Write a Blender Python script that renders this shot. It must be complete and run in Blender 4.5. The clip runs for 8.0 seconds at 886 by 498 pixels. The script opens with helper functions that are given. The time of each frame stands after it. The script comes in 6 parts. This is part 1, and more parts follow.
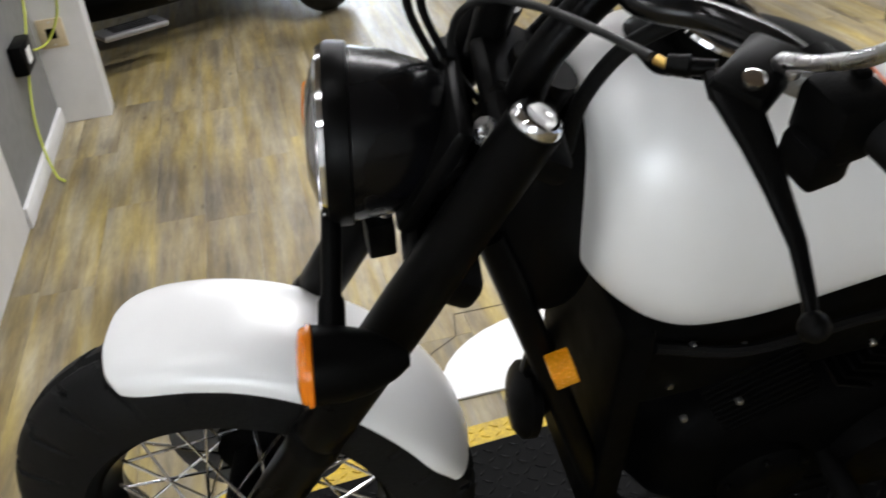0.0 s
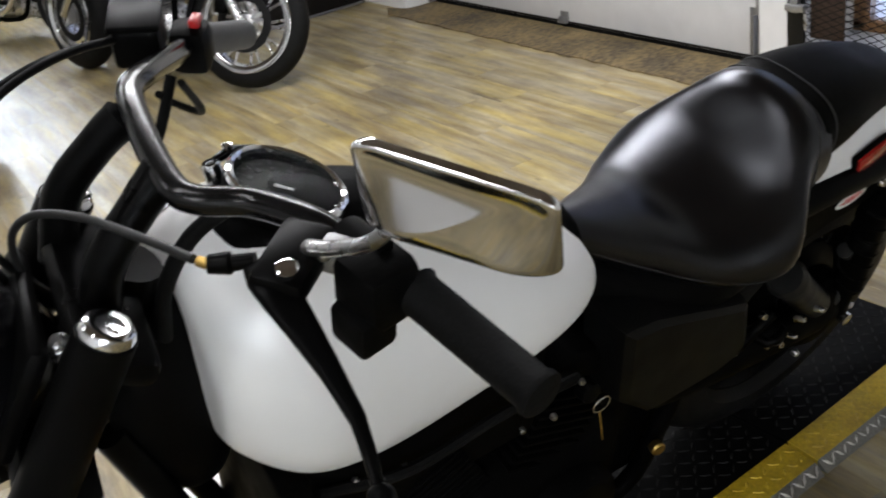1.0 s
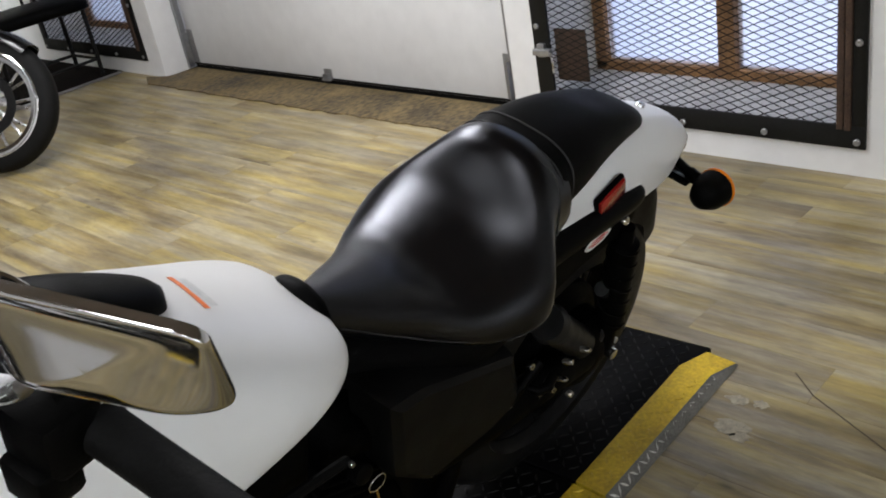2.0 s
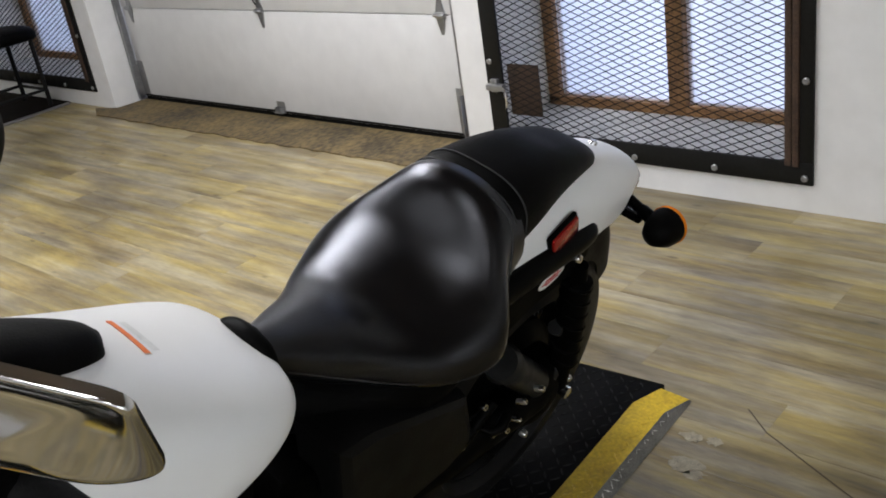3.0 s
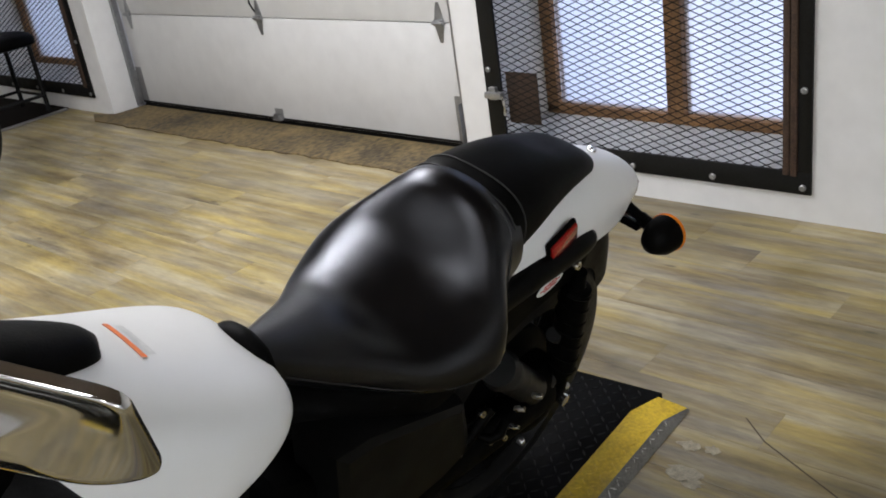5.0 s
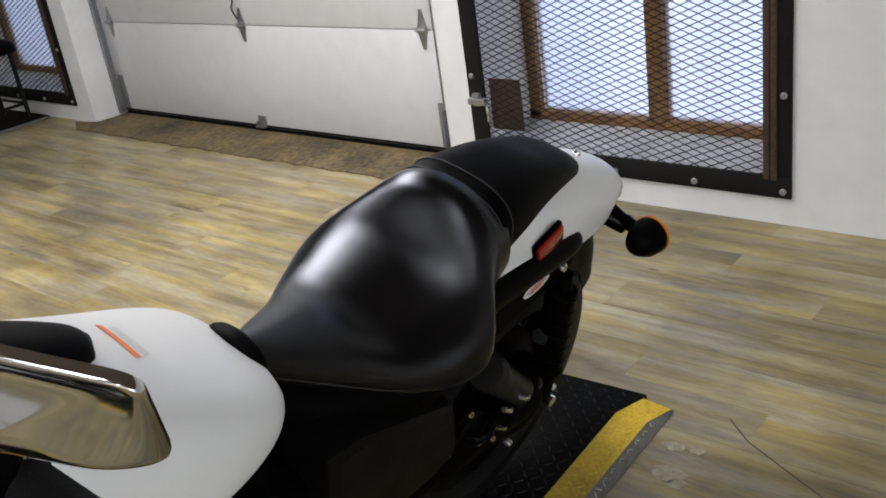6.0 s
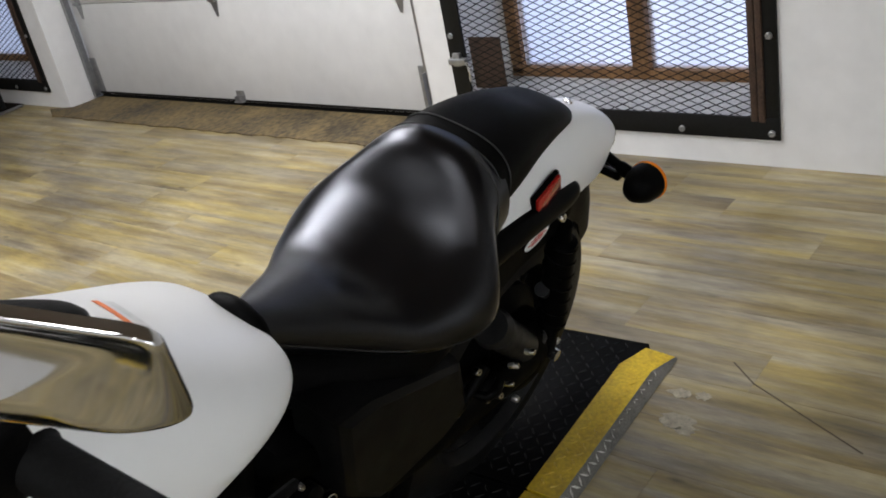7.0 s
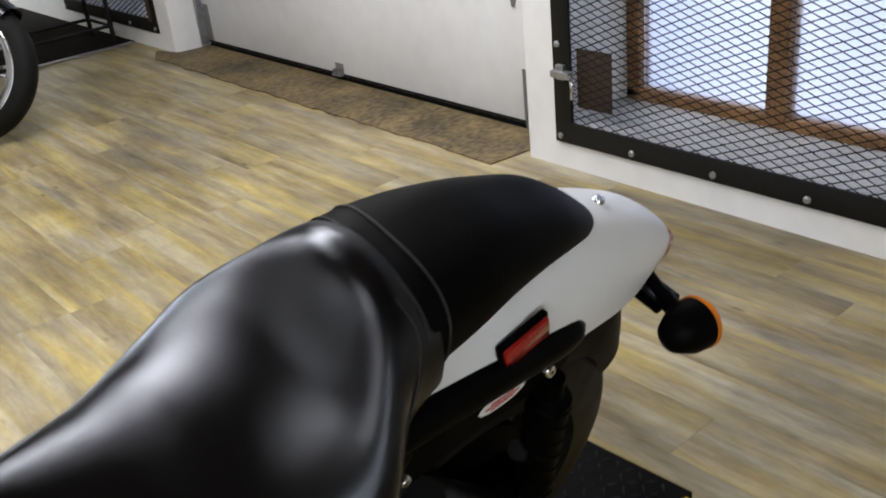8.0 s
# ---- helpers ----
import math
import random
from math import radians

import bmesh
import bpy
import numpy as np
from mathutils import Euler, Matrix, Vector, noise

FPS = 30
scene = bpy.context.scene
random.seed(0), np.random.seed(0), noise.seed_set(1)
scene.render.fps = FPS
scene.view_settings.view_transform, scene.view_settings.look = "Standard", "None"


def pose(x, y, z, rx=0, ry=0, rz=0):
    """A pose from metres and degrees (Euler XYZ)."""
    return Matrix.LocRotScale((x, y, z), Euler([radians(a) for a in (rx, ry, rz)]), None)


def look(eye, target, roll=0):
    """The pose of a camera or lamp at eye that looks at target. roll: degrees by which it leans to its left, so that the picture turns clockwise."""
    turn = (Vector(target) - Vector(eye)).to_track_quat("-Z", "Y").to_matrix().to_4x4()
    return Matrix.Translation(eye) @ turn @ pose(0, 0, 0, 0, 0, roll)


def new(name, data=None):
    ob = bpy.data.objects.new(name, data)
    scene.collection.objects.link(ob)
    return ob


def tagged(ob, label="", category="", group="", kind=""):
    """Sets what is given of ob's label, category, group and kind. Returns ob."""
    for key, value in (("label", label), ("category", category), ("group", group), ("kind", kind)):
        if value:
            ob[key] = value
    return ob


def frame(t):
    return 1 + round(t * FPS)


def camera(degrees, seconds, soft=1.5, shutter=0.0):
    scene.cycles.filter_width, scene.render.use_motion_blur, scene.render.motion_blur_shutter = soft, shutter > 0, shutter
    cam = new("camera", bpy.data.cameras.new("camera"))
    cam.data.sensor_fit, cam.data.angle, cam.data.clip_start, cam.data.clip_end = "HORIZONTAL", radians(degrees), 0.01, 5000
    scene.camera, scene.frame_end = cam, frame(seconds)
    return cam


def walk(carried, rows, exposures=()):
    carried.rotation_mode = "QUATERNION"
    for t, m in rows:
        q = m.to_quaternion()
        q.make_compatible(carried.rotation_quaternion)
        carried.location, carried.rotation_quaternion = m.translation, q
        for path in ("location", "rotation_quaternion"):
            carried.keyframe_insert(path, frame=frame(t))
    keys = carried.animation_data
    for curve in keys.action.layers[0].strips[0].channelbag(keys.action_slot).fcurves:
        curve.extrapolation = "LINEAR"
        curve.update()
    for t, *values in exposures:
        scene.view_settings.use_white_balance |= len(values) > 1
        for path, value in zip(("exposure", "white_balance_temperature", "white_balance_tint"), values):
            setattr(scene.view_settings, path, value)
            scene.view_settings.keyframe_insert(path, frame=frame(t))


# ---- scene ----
cam = camera(49.5, 8.0, soft=1.8, shutter=0.2)
PATH = [
    (0, (0.39, 0.247, 1.292), (0.681, 1.957, 0.298), -7.0),
    (0.2, (0.416, 0.24, 1.318), (0.829, 1.929, 0.33), -6.4),
    (0.5, (0.456, 0.23, 1.338), (1.048, 1.893, 0.397), -8.0),
    (0.7, (0.482, 0.221, 1.342), (1.172, 1.85, 0.408), -9.1),
    (1, (0.519, 0.223, 1.345), (1.373, 1.793, 0.445), -10.1),
    (1.2, (0.544, 0.22, 1.348), (1.48, 1.745, 0.455), -11.0),
    (1.5, (0.574, 0.223, 1.343), (1.622, 1.673, 0.45), -10.8),
    (2, (0.617, 0.232, 1.337), (1.824, 1.566, 0.465), -10.6),
    (3.5, (0.64, 0.249, 1.336), (1.947, 1.525, 0.52), -9.1),
    (4, (0.639, 0.249, 1.337), (1.952, 1.525, 0.532), -9.0),
    (4.5, (0.64, 0.252, 1.331), (1.947, 1.529, 0.518), -8.8),
    (6, (0.62, 0.246, 1.33), (1.958, 1.496, 0.527), -8.6),
    (6.5, (0.582, 0.254, 1.328), (1.977, 1.432, 0.513), -9.5),
    (7, (0.621, 0.277, 1.305), (1.95, 1.495, 0.438), -11.9),
    (7.2, (0.711, 0.29, 1.288), (2.006, 1.571, 0.462), -12.1),
    (7.3, (0.765, 0.297, 1.285), (2.029, 1.632, 0.497), -12.4),
    (7.5, (0.861, 0.316, 1.282), (2.046, 1.696, 0.45), -8.9),
    (7.7, (0.953, 0.328, 1.287), (2.103, 1.716, 0.419), -7.8),
    (7.8, (1.005, 0.351, 1.291), (2.121, 1.746, 0.392), -7.6),
    (8, (1.144, 0.43, 1.259), (2.262, 1.834, 0.376), -6.1),
]
walk(cam, [(t, look(eye, target, roll)) for t, eye, target, roll in PATH])

# ---- world, lamps and exposure ----
world = bpy.data.worlds.new("world")
scene.world = world
world.use_nodes = True
sky = world.node_tree.nodes.new("ShaderNodeTexSky")
sky.sky_type, sky.sun_disc, sky.sun_elevation, sky.sun_rotation = "NISHITA", False, radians(35), radians(60)
world.node_tree.links.new(sky.outputs[0], world.node_tree.nodes["Background"].inputs[0])
world.node_tree.nodes["Background"].inputs[1].default_value = 0.1
scene.view_settings.exposure = -0.06

CEIL = 2.75
# ceiling strip lights: x, y of the middle and watts
# the last two are added to brighten the tank and the west wall
LAMPS = [(-1.5, 2.2, 4), (1.42, 2.65, 34), (0.65, 4.05, 30), (2.6, 2.9, 27), (-0.3, 3.7, 5), (0.5, 6.9, 26), (3.0, 4.0, 9), (2.0, 7.8, 3), (-1.6, -0.5, 16), (-0.2, 0.9, 5)]


# ---- materials ----
def node(nt, kind, **values):
    n = nt.nodes.new(kind)
    for k, v in values.items():
        n.inputs[k.replace("_", " ")].default_value = v
    return n


def material(name, color, rough=0.5, metal=0.0, vary=0.12, scale=12.0, bump=0.0, bump_scale=200.0, spec=0.5, coat=0.0, smudge=0.1, stretch=(1, 1, 1)):
    """A base colour with two scales of variation, uneven gloss and fine relief."""
    m = bpy.data.materials.new(name)
    m.use_nodes = True
    nt = m.node_tree
    bsdf = nt.nodes["Principled BSDF"]
    bsdf.inputs["Metallic"].default_value = metal
    bsdf.inputs["Specular IOR Level"].default_value = spec
    bsdf.inputs["Coat Weight"].default_value = coat
    bsdf.inputs["Coat Roughness"].default_value = 0.1
    co = nt.nodes.new("ShaderNodeTexCoord")
    big = node(nt, "ShaderNodeTexNoise", Scale=scale, Detail=4.0)
    fine = node(nt, "ShaderNodeTexNoise", Scale=scale * 9, Detail=3.0)
    drawn = nt.nodes.new("ShaderNodeMapping")
    drawn.inputs["Scale"].default_value = stretch
    nt.links.new(co.outputs["Object"], drawn.inputs["Vector"])
    for n in (big, fine):
        nt.links.new(drawn.outputs[0], n.inputs["Vector"])
    mixed = nt.nodes.new("ShaderNodeMath")
    mixed.operation = "ADD"
    nt.links.new(big.outputs[0], mixed.inputs[0])
    nt.links.new(fine.outputs[0], mixed.inputs[1])
    ramp = nt.nodes.new("ShaderNodeMapRange")
    ramp.inputs["From Min"].default_value, ramp.inputs["From Max"].default_value = 0.7, 1.3
    ramp.inputs["To Min"].default_value, ramp.inputs["To Max"].default_value = 1 - vary, 1 + vary
    nt.links.new(mixed.outputs[0], ramp.inputs[0])
    hsv = node(nt, "ShaderNodeHueSaturation", Color=(*color, 1))
    nt.links.new(ramp.outputs[0], hsv.inputs["Value"])
    nt.links.new(hsv.outputs[0], bsdf.inputs["Base Color"])
    r = nt.nodes.new("ShaderNodeMapRange")
    r.inputs["From Min"].default_value, r.inputs["From Max"].default_value = 0.3, 0.7
    r.inputs["To Min"].default_value, r.inputs["To Max"].default_value = max(0.02, rough - smudge * rough), min(1, rough + smudge)
    nt.links.new(big.outputs[0], r.inputs[0])
    nt.links.new(r.outputs[0], bsdf.inputs["Roughness"])
    if bump:
        grain = node(nt, "ShaderNodeTexNoise", Scale=bump_scale, Detail=3.0)
        nt.links.new(co.outputs["Object"], grain.inputs["Vector"])
        b = node(nt, "ShaderNodeBump", Strength=bump, Distance=0.002)
        nt.links.new(grain.outputs[0], b.inputs["Height"])
        nt.links.new(b.outputs[0], bsdf.inputs["Normal"])
    return m


def glowing(name, color, strength):
    m = bpy.data.materials.new(name)
    m.use_nodes = True
    bsdf = m.node_tree.nodes["Principled BSDF"]
    bsdf.inputs["Base Color"].default_value = (0.8, 0.8, 0.8, 1)
    bsdf.inputs["Emission Color"].default_value = (*color, 1)
    bsdf.inputs["Emission Strength"].default_value = strength
    return m


def clear(name, color, rough=0.05, weight=1.0, ior=1.45):
    m = bpy.data.materials.new(name)
    m.use_nodes = True
    bsdf = m.node_tree.nodes["Principled BSDF"]
    bsdf.inputs["Base Color"].default_value = (*color, 1)
    bsdf.inputs["Roughness"].default_value = rough
    bsdf.inputs["Transmission Weight"].default_value = weight
    bsdf.inputs["IOR"].default_value = ior
    return m


def plank_material():
    """Vinyl planks with a washed, weathered oak print: streaks along each plank, knots, and a shade of its own per plank."""
    m = bpy.data.materials.new("washed_oak_vinyl")
    m.use_nodes = True
    nt = m.node_tree
    bsdf = nt.nodes["Principled BSDF"]
    co = nt.nodes.new("ShaderNodeTexCoord")
    info = nt.nodes.new("ShaderNodeObjectInfo")
    geo = nt.nodes.new("ShaderNodeNewGeometry")
    shift = nt.nodes.new("ShaderNodeMath")
    shift.operation = "ADD"
    nt.links.new(info.outputs["Random"], shift.inputs[0])
    nt.links.new(geo.outputs["Random Per Island"], shift.inputs[1])
    far = nt.nodes.new("ShaderNodeMath")
    far.operation = "MULTIPLY"
    far.inputs[1].default_value = 37.0
    nt.links.new(shift.outputs[0], far.inputs[0])
    offs = nt.nodes.new("ShaderNodeCombineXYZ")
    nt.links.new(far.outputs[0], offs.inputs[2])
    add = nt.nodes.new("ShaderNodeVectorMath")
    add.operation = "ADD"
    nt.links.new(geo.outputs["Position"], add.inputs[0])
    nt.links.new(offs.outputs[0], add.inputs[1])
    maps = []
    for sx, sy, detail, rough in ((15, 1.8, 8, 0.64), (120, 22, 5, 0.7), (24, 1.8, 3, 0.5)):
        mp = nt.nodes.new("ShaderNodeMapping")
        mp.inputs["Scale"].default_value = (sx, sy, 1)
        nt.links.new(add.outputs[0], mp.inputs["Vector"])
        n = node(nt, "ShaderNodeTexNoise", Scale=1.0, Detail=float(detail), Roughness=rough)
        n.inputs["Distortion"].default_value = 0.15
        nt.links.new(mp.outputs[0], n.inputs["Vector"])
        maps.append(n)
    ramp = nt.nodes.new("ShaderNodeValToRGB")
    e = ramp.color_ramp.elements
    e[0].position, e[0].color = 0.33, (0.128, 0.100, 0.055, 1)
    e[1].position, e[1].color = 0.68, (0.405, 0.335, 0.175, 1)
    for pos, col in ((0.42, (0.208, 0.166, 0.092, 1)), (0.51, (0.278, 0.226, 0.120, 1)), (0.58, (0.338, 0.278, 0.144, 1))):
        x = e.new(pos)
        x.color = col
    nt.links.new(maps[0].outputs[0], ramp.inputs[0])
    streak = nt.nodes.new("ShaderNodeMapRange")
    streak.inputs["From Min"].default_value, streak.inputs["From Max"].default_value = 0.3, 0.7
    streak.inputs["To Min"].default_value, streak.inputs["To Max"].default_value = 0.84, 1.13
    nt.links.new(maps[1].outputs[0], streak.inputs[0])
    tone = nt.nodes.new("ShaderNodeMapRange")
    tone.inputs["To Min"].default_value, tone.inputs["To Max"].default_value = 0.87, 1.10
    fr = nt.nodes.new("ShaderNodeMath")
    fr.operation = "FRACT"
    nt.links.new(shift.outputs[0], fr.inputs[0])
    nt.links.new(fr.outputs[0], tone.inputs[0])
    mul = nt.nodes.new("ShaderNodeMath")
    mul.operation = "MULTIPLY"
    nt.links.new(streak.outputs[0], mul.inputs[0])
    nt.links.new(tone.outputs[0], mul.inputs[1])
    # grime of many tyres, in soft patches across the planks
    smoke = node(nt, "ShaderNodeTexNoise", Scale=1.7, Detail=4.0, Roughness=0.6)
    nt.links.new(geo.outputs["Position"], smoke.inputs["Vector"])
    grime = nt.nodes.new("ShaderNodeMapRange")
    grime.inputs["From Min"].default_value, grime.inputs["From Max"].default_value = 0.35, 0.62
    grime.inputs["To Min"].default_value, grime.inputs["To Max"].default_value = 0.66, 1.08
    nt.links.new(smoke.outputs[0], grime.inputs[0])
    dim = nt.nodes.new("ShaderNodeMath")
    dim.operation = "MULTIPLY"
    nt.links.new(mul.outputs[0], dim.inputs[0])
    nt.links.new(grime.outputs[0], dim.inputs[1])
    grey = nt.nodes.new("ShaderNodeMapRange")
    grey.inputs["From Min"].default_value, grey.inputs["From Max"].default_value = 0.35, 0.65
    grey.inputs["To Min"].default_value, grey.inputs["To Max"].default_value = 0.7, 1.3
    nt.links.new(maps[2].outputs[0], grey.inputs[0])
    hsv = nt.nodes.new("ShaderNodeHueSaturation")
    nt.links.new(ramp.outputs[0], hsv.inputs["Color"])
    nt.links.new(dim.outputs[0], hsv.inputs["Value"])
    nt.links.new(grey.outputs[0], hsv.inputs["Saturation"])
    # dark knots, few to a plank
    vor = node(nt, "ShaderNodeTexVoronoi", Scale=1.0)
    mpv = nt.nodes.new("ShaderNodeMapping")
    mpv.inputs["Scale"].default_value = (9, 3.2, 1)
    nt.links.new(add.outputs[0], mpv.inputs["Vector"])
    nt.links.new(mpv.outputs[0], vor.inputs["Vector"])
    knot = nt.nodes.new("ShaderNodeMapRange")
    knot.inputs["From Min"].default_value, knot.inputs["From Max"].default_value = 0.03, 0.085
    knot.inputs["To Min"].default_value, knot.inputs["To Max"].default_value = 0.35, 1.0
    nt.links.new(vor.outputs["Distance"], knot.inputs[0])
    dark = nt.nodes.new("ShaderNodeMix")
    dark.data_type, dark.blend_type = "RGBA", "MULTIPLY"
    dark.inputs["Factor"].default_value = 0.8
    nt.links.new(hsv.outputs[0], dark.inputs["A"])
    nt.links.new(knot.outputs[0], dark.inputs["B"])
    nt.links.new(dark.outputs["Result"], bsdf.inputs["Base Color"])
    rr = nt.nodes.new("ShaderNodeMapRange")
    rr.inputs["To Min"].default_value, rr.inputs["To Max"].default_value = 0.27, 0.43
    nt.links.new(maps[2].outputs[0], rr.inputs[0])
    nt.links.new(rr.outputs[0], bsdf.inputs["Roughness"])
    b = node(nt, "ShaderNodeBump", Strength=0.12, Distance=0.002)
    nt.links.new(maps[1].outputs[0], b.inputs["Height"])
    nt.links.new(b.outputs[0], bsdf.inputs["Normal"])
    return m


def leather_material():
    """Glossy black vinyl with a fine pebbled grain and a net of shallow creases."""
    m = bpy.data.materials.new("black_vinyl_leather")
    m.use_nodes = True
    nt = m.node_tree
    nt.nodes.remove(nt.nodes["Principled BSDF"])
    co = nt.nodes.new("ShaderNodeTexCoord")
    warp = node(nt, "ShaderNodeTexNoise", Scale=22.0, Detail=2.0)
    nt.links.new(co.outputs["Object"], warp.inputs["Vector"])
    shifted = nt.nodes.new("ShaderNodeVectorMath")
    shifted.operation = "MULTIPLY_ADD"
    shifted.inputs[1].default_value = (0.03, 0.03, 0.03)
    nt.links.new(warp.outputs["Color"], shifted.inputs[0])
    nt.links.new(co.outputs["Object"], shifted.inputs[2])
    crease = node(nt, "ShaderNodeTexVoronoi", Scale=52.0)
    crease.feature = "DISTANCE_TO_EDGE"
    nt.links.new(shifted.outputs[0], crease.inputs["Vector"])
    valley = nt.nodes.new("ShaderNodeMapRange")
    valley.inputs["From Max"].default_value = 0.07
    nt.links.new(crease.outputs["Distance"], valley.inputs[0])
    grain = node(nt, "ShaderNodeTexNoise", Scale=500.0, Detail=2.0)
    nt.links.new(co.outputs["Object"], grain.inputs["Vector"])
    b1 = node(nt, "ShaderNodeBump", Strength=0.055, Distance=0.001)
    nt.links.new(valley.outputs[0], b1.inputs["Height"])
    b2 = node(nt, "ShaderNodeBump", Strength=0.10, Distance=0.0006)
    nt.links.new(grain.outputs[0], b2.inputs["Height"])
    nt.links.new(b1.outputs[0], b2.inputs["Normal"])
    polish = node(nt, "ShaderNodeTexNoise", Scale=9.0, Detail=4.0)
    nt.links.new(co.outputs["Object"], polish.inputs["Vector"])
    rough = nt.nodes.new("ShaderNodeMapRange")
    rough.inputs["From Min"].default_value, rough.inputs["From Max"].default_value = 0.3, 0.7
    rough.inputs["To Min"].default_value, rough.inputs["To Max"].default_value = 0.29, 0.34
    nt.links.new(polish.outputs[0], rough.inputs[0])
    matt = nt.nodes.new("ShaderNodeBsdfDiffuse")
    matt.inputs["Color"].default_value = (0.003, 0.003, 0.0034, 1)
    gloss = nt.nodes.new("ShaderNodeBsdfGlossy")
    gloss.distribution = "BECKMANN"
    gloss.inputs["Color"].default_value = (0.9, 0.92, 1.0, 1)
    nt.links.new(rough.outputs[0], gloss.inputs["Roughness"])
    edge = node(nt, "ShaderNodeFresnel", IOR=1.62)
    blend = nt.nodes.new("ShaderNodeMixShader")
    for n in (matt, gloss, edge):
        nt.links.new(b2.outputs[0], n.inputs["Normal"])
    nt.links.new(edge.outputs[0], blend.inputs[0])
    nt.links.new(matt.outputs[0], blend.inputs[1])
    nt.links.new(gloss.outputs[0], blend.inputs[2])
    nt.links.new(blend.outputs[0], nt.nodes["Material Output"].inputs[0])
    return m


OAK = plank_material()
JOINT = material("dark_floor_joint", (0.075, 0.058, 0.038), 0.9)
WALL = material("white_wall_paint", (0.72, 0.72, 0.715), 0.6, vary=0.05, scale=1.5, bump=0.12, bump_scale=60)
REVEAL = material("cream_wall_paint", (0.66, 0.65, 0.62), 0.65, vary=0.08, scale=3, bump=0.1, bump_scale=60)
DOORW = material("white_door_steel", (0.63, 0.63, 0.625), 0.45, vary=0.05, scale=1.2, bump=0.15, bump_scale=25)
CEILING = material("ceiling_board", (0.11, 0.082, 0.058), 0.8, vary=0.2, scale=3)
# dark grey for unseen surfaces, so that they bounce little light back
DULLWALL = material("dark_unseen_wall", (0.16, 0.16, 0.155), 0.7, vary=0.08, scale=2)
GALV = material("galvanised_steel", (0.36, 0.365, 0.37), 0.42, 0.9, vary=0.2, scale=40)
RUBBER = material("black_rubber", (0.005, 0.005, 0.005), 0.6, spec=0.09, vary=0.25, scale=30, bump=0.3, bump_scale=300)
TYRE = material("tyre_rubber", (0.008, 0.008, 0.008), 0.5, spec=0.10, vary=0.25, scale=20, bump=0.25, bump_scale=260)
IRON = material("black_painted_iron", (0.007, 0.007, 0.007), 0.5, spec=0.2, vary=0.3, scale=14, bump=0.15, bump_scale=90)
RUSTY = material("rusty_angle_iron", (0.06, 0.036, 0.024), 0.75, 0.2, vary=0.5, scale=22, bump=0.3, bump_scale=120)
TIMBER = material("brown_window_timber", (0.21, 0.108, 0.043), 0.6, vary=0.45, scale=9, bump=0.25, bump_scale=80)
SILL = material("dusty_grey_sill", (0.45, 0.45, 0.44), 0.75, vary=0.25, scale=8, bump=0.3, bump_scale=80)
PLY = material("stained_plywood", (0.112, 0.080, 0.035), 0.65, vary=0.85, scale=3.0, bump=0.2, bump_scale=90, stretch=(1.2, 1.6, 1))
PEARL = material("pearl_white_paint", (0.85, 0.85, 0.84), 0.36, 0.06, vary=0.012, scale=3, coat=0.2, smudge=0.0)
PEARL.node_tree.nodes["Principled BSDF"].inputs["Coat Roughness"].default_value = 0.22
LEATHER = leather_material()
CAST = material("dark_grey_casting", (0.012, 0.012, 0.012), 0.4, spec=0.35, vary=0.3, scale=40, bump=0.1, bump_scale=200)
STITCH = material("grey_stitching", (0.012, 0.012, 0.012), 0.6)
LEATHER2 = material("black_vinyl_leather_matt", (0.002, 0.002, 0.002), 0.48, spec=0.05, vary=0.2, scale=9, bump=0.2, bump_scale=420)
BLACK = material("satin_black_paint", (0.002, 0.002, 0.002), 0.30, spec=0.06, vary=0.15, scale=10, smudge=0.15)
MATT = material("matt_black_plastic", (0.0018, 0.0018, 0.0018), 0.45, spec=0.05, vary=0.15, scale=14, bump=0.15, bump_scale=350)
CASE = material("black_engine_casting", (0.0015, 0.0015, 0.0015), 0.5, 0.0, spec=0.03, vary=0.2, scale=25, bump=0.15, bump_scale=180)
GLOSSY = material("glossy_black_paint", (0.003, 0.003, 0.0035), 0.13, vary=0.05, spec=0.4)
SHELL = material("satin_black_shell", (0.002, 0.002, 0.0025), 0.24, vary=0.05, spec=0.3)
CHROME = material("chrome", (0.82, 0.82, 0.83), 0.07, 1.0, vary=0.02, scale=8)
STEEL = material("brushed_steel", (0.6, 0.6, 0.6), 0.25, 1.0, vary=0.1, scale=60)
AMBER = clear("amber_lens", (1.0, 0.28, 0.01), 0.18, 0.35)
REDLENS = material("red_reflector", (0.30, 0.012, 0.01), 0.18, vary=0.2, scale=300, coat=1.0)
AMBREF = material("amber_reflector", (0.85, 0.32, 0.01), 0.2, vary=0.2, scale=300, coat=1.0)
GLASS = clear("clear_glass", (0.95, 0.97, 0.97), 0.0, 1.0)
DIAL = material("dark_gauge_face", (0.035, 0.036, 0.033), 0.55, spec=0.1)
WHITEP = material("white_print", (0.75, 0.75, 0.73), 0.5, vary=0.03)
ORANGE = material("orange_label", (0.85, 0.20, 0.045), 0.45, vary=0.05)
REDP = material("red_plastic", (0.5, 0.02, 0.02), 0.35, vary=0.06)
YELLOW = material("worn_yellow_rubber", (0.50, 0.34, 0.012), 0.5, vary=0.3, scale=14, bump=0.2, bump_scale=120)
MATR = material("black_mat_rubber", (0.003, 0.003, 0.003), 0.5, spec=0.035, vary=0.25, scale=10, bump=0.2, bump_scale=200)
TREADR = material("scuffed_mat_tread", (0.008, 0.008, 0.008), 0.44, spec=0.10, vary=0.35, scale=12)
MATEDGE = material("grimy_mat_edge", (0.17, 0.165, 0.15), 0.45, 0.5, vary=0.4, scale=30, bump=0.2, bump_scale=150)
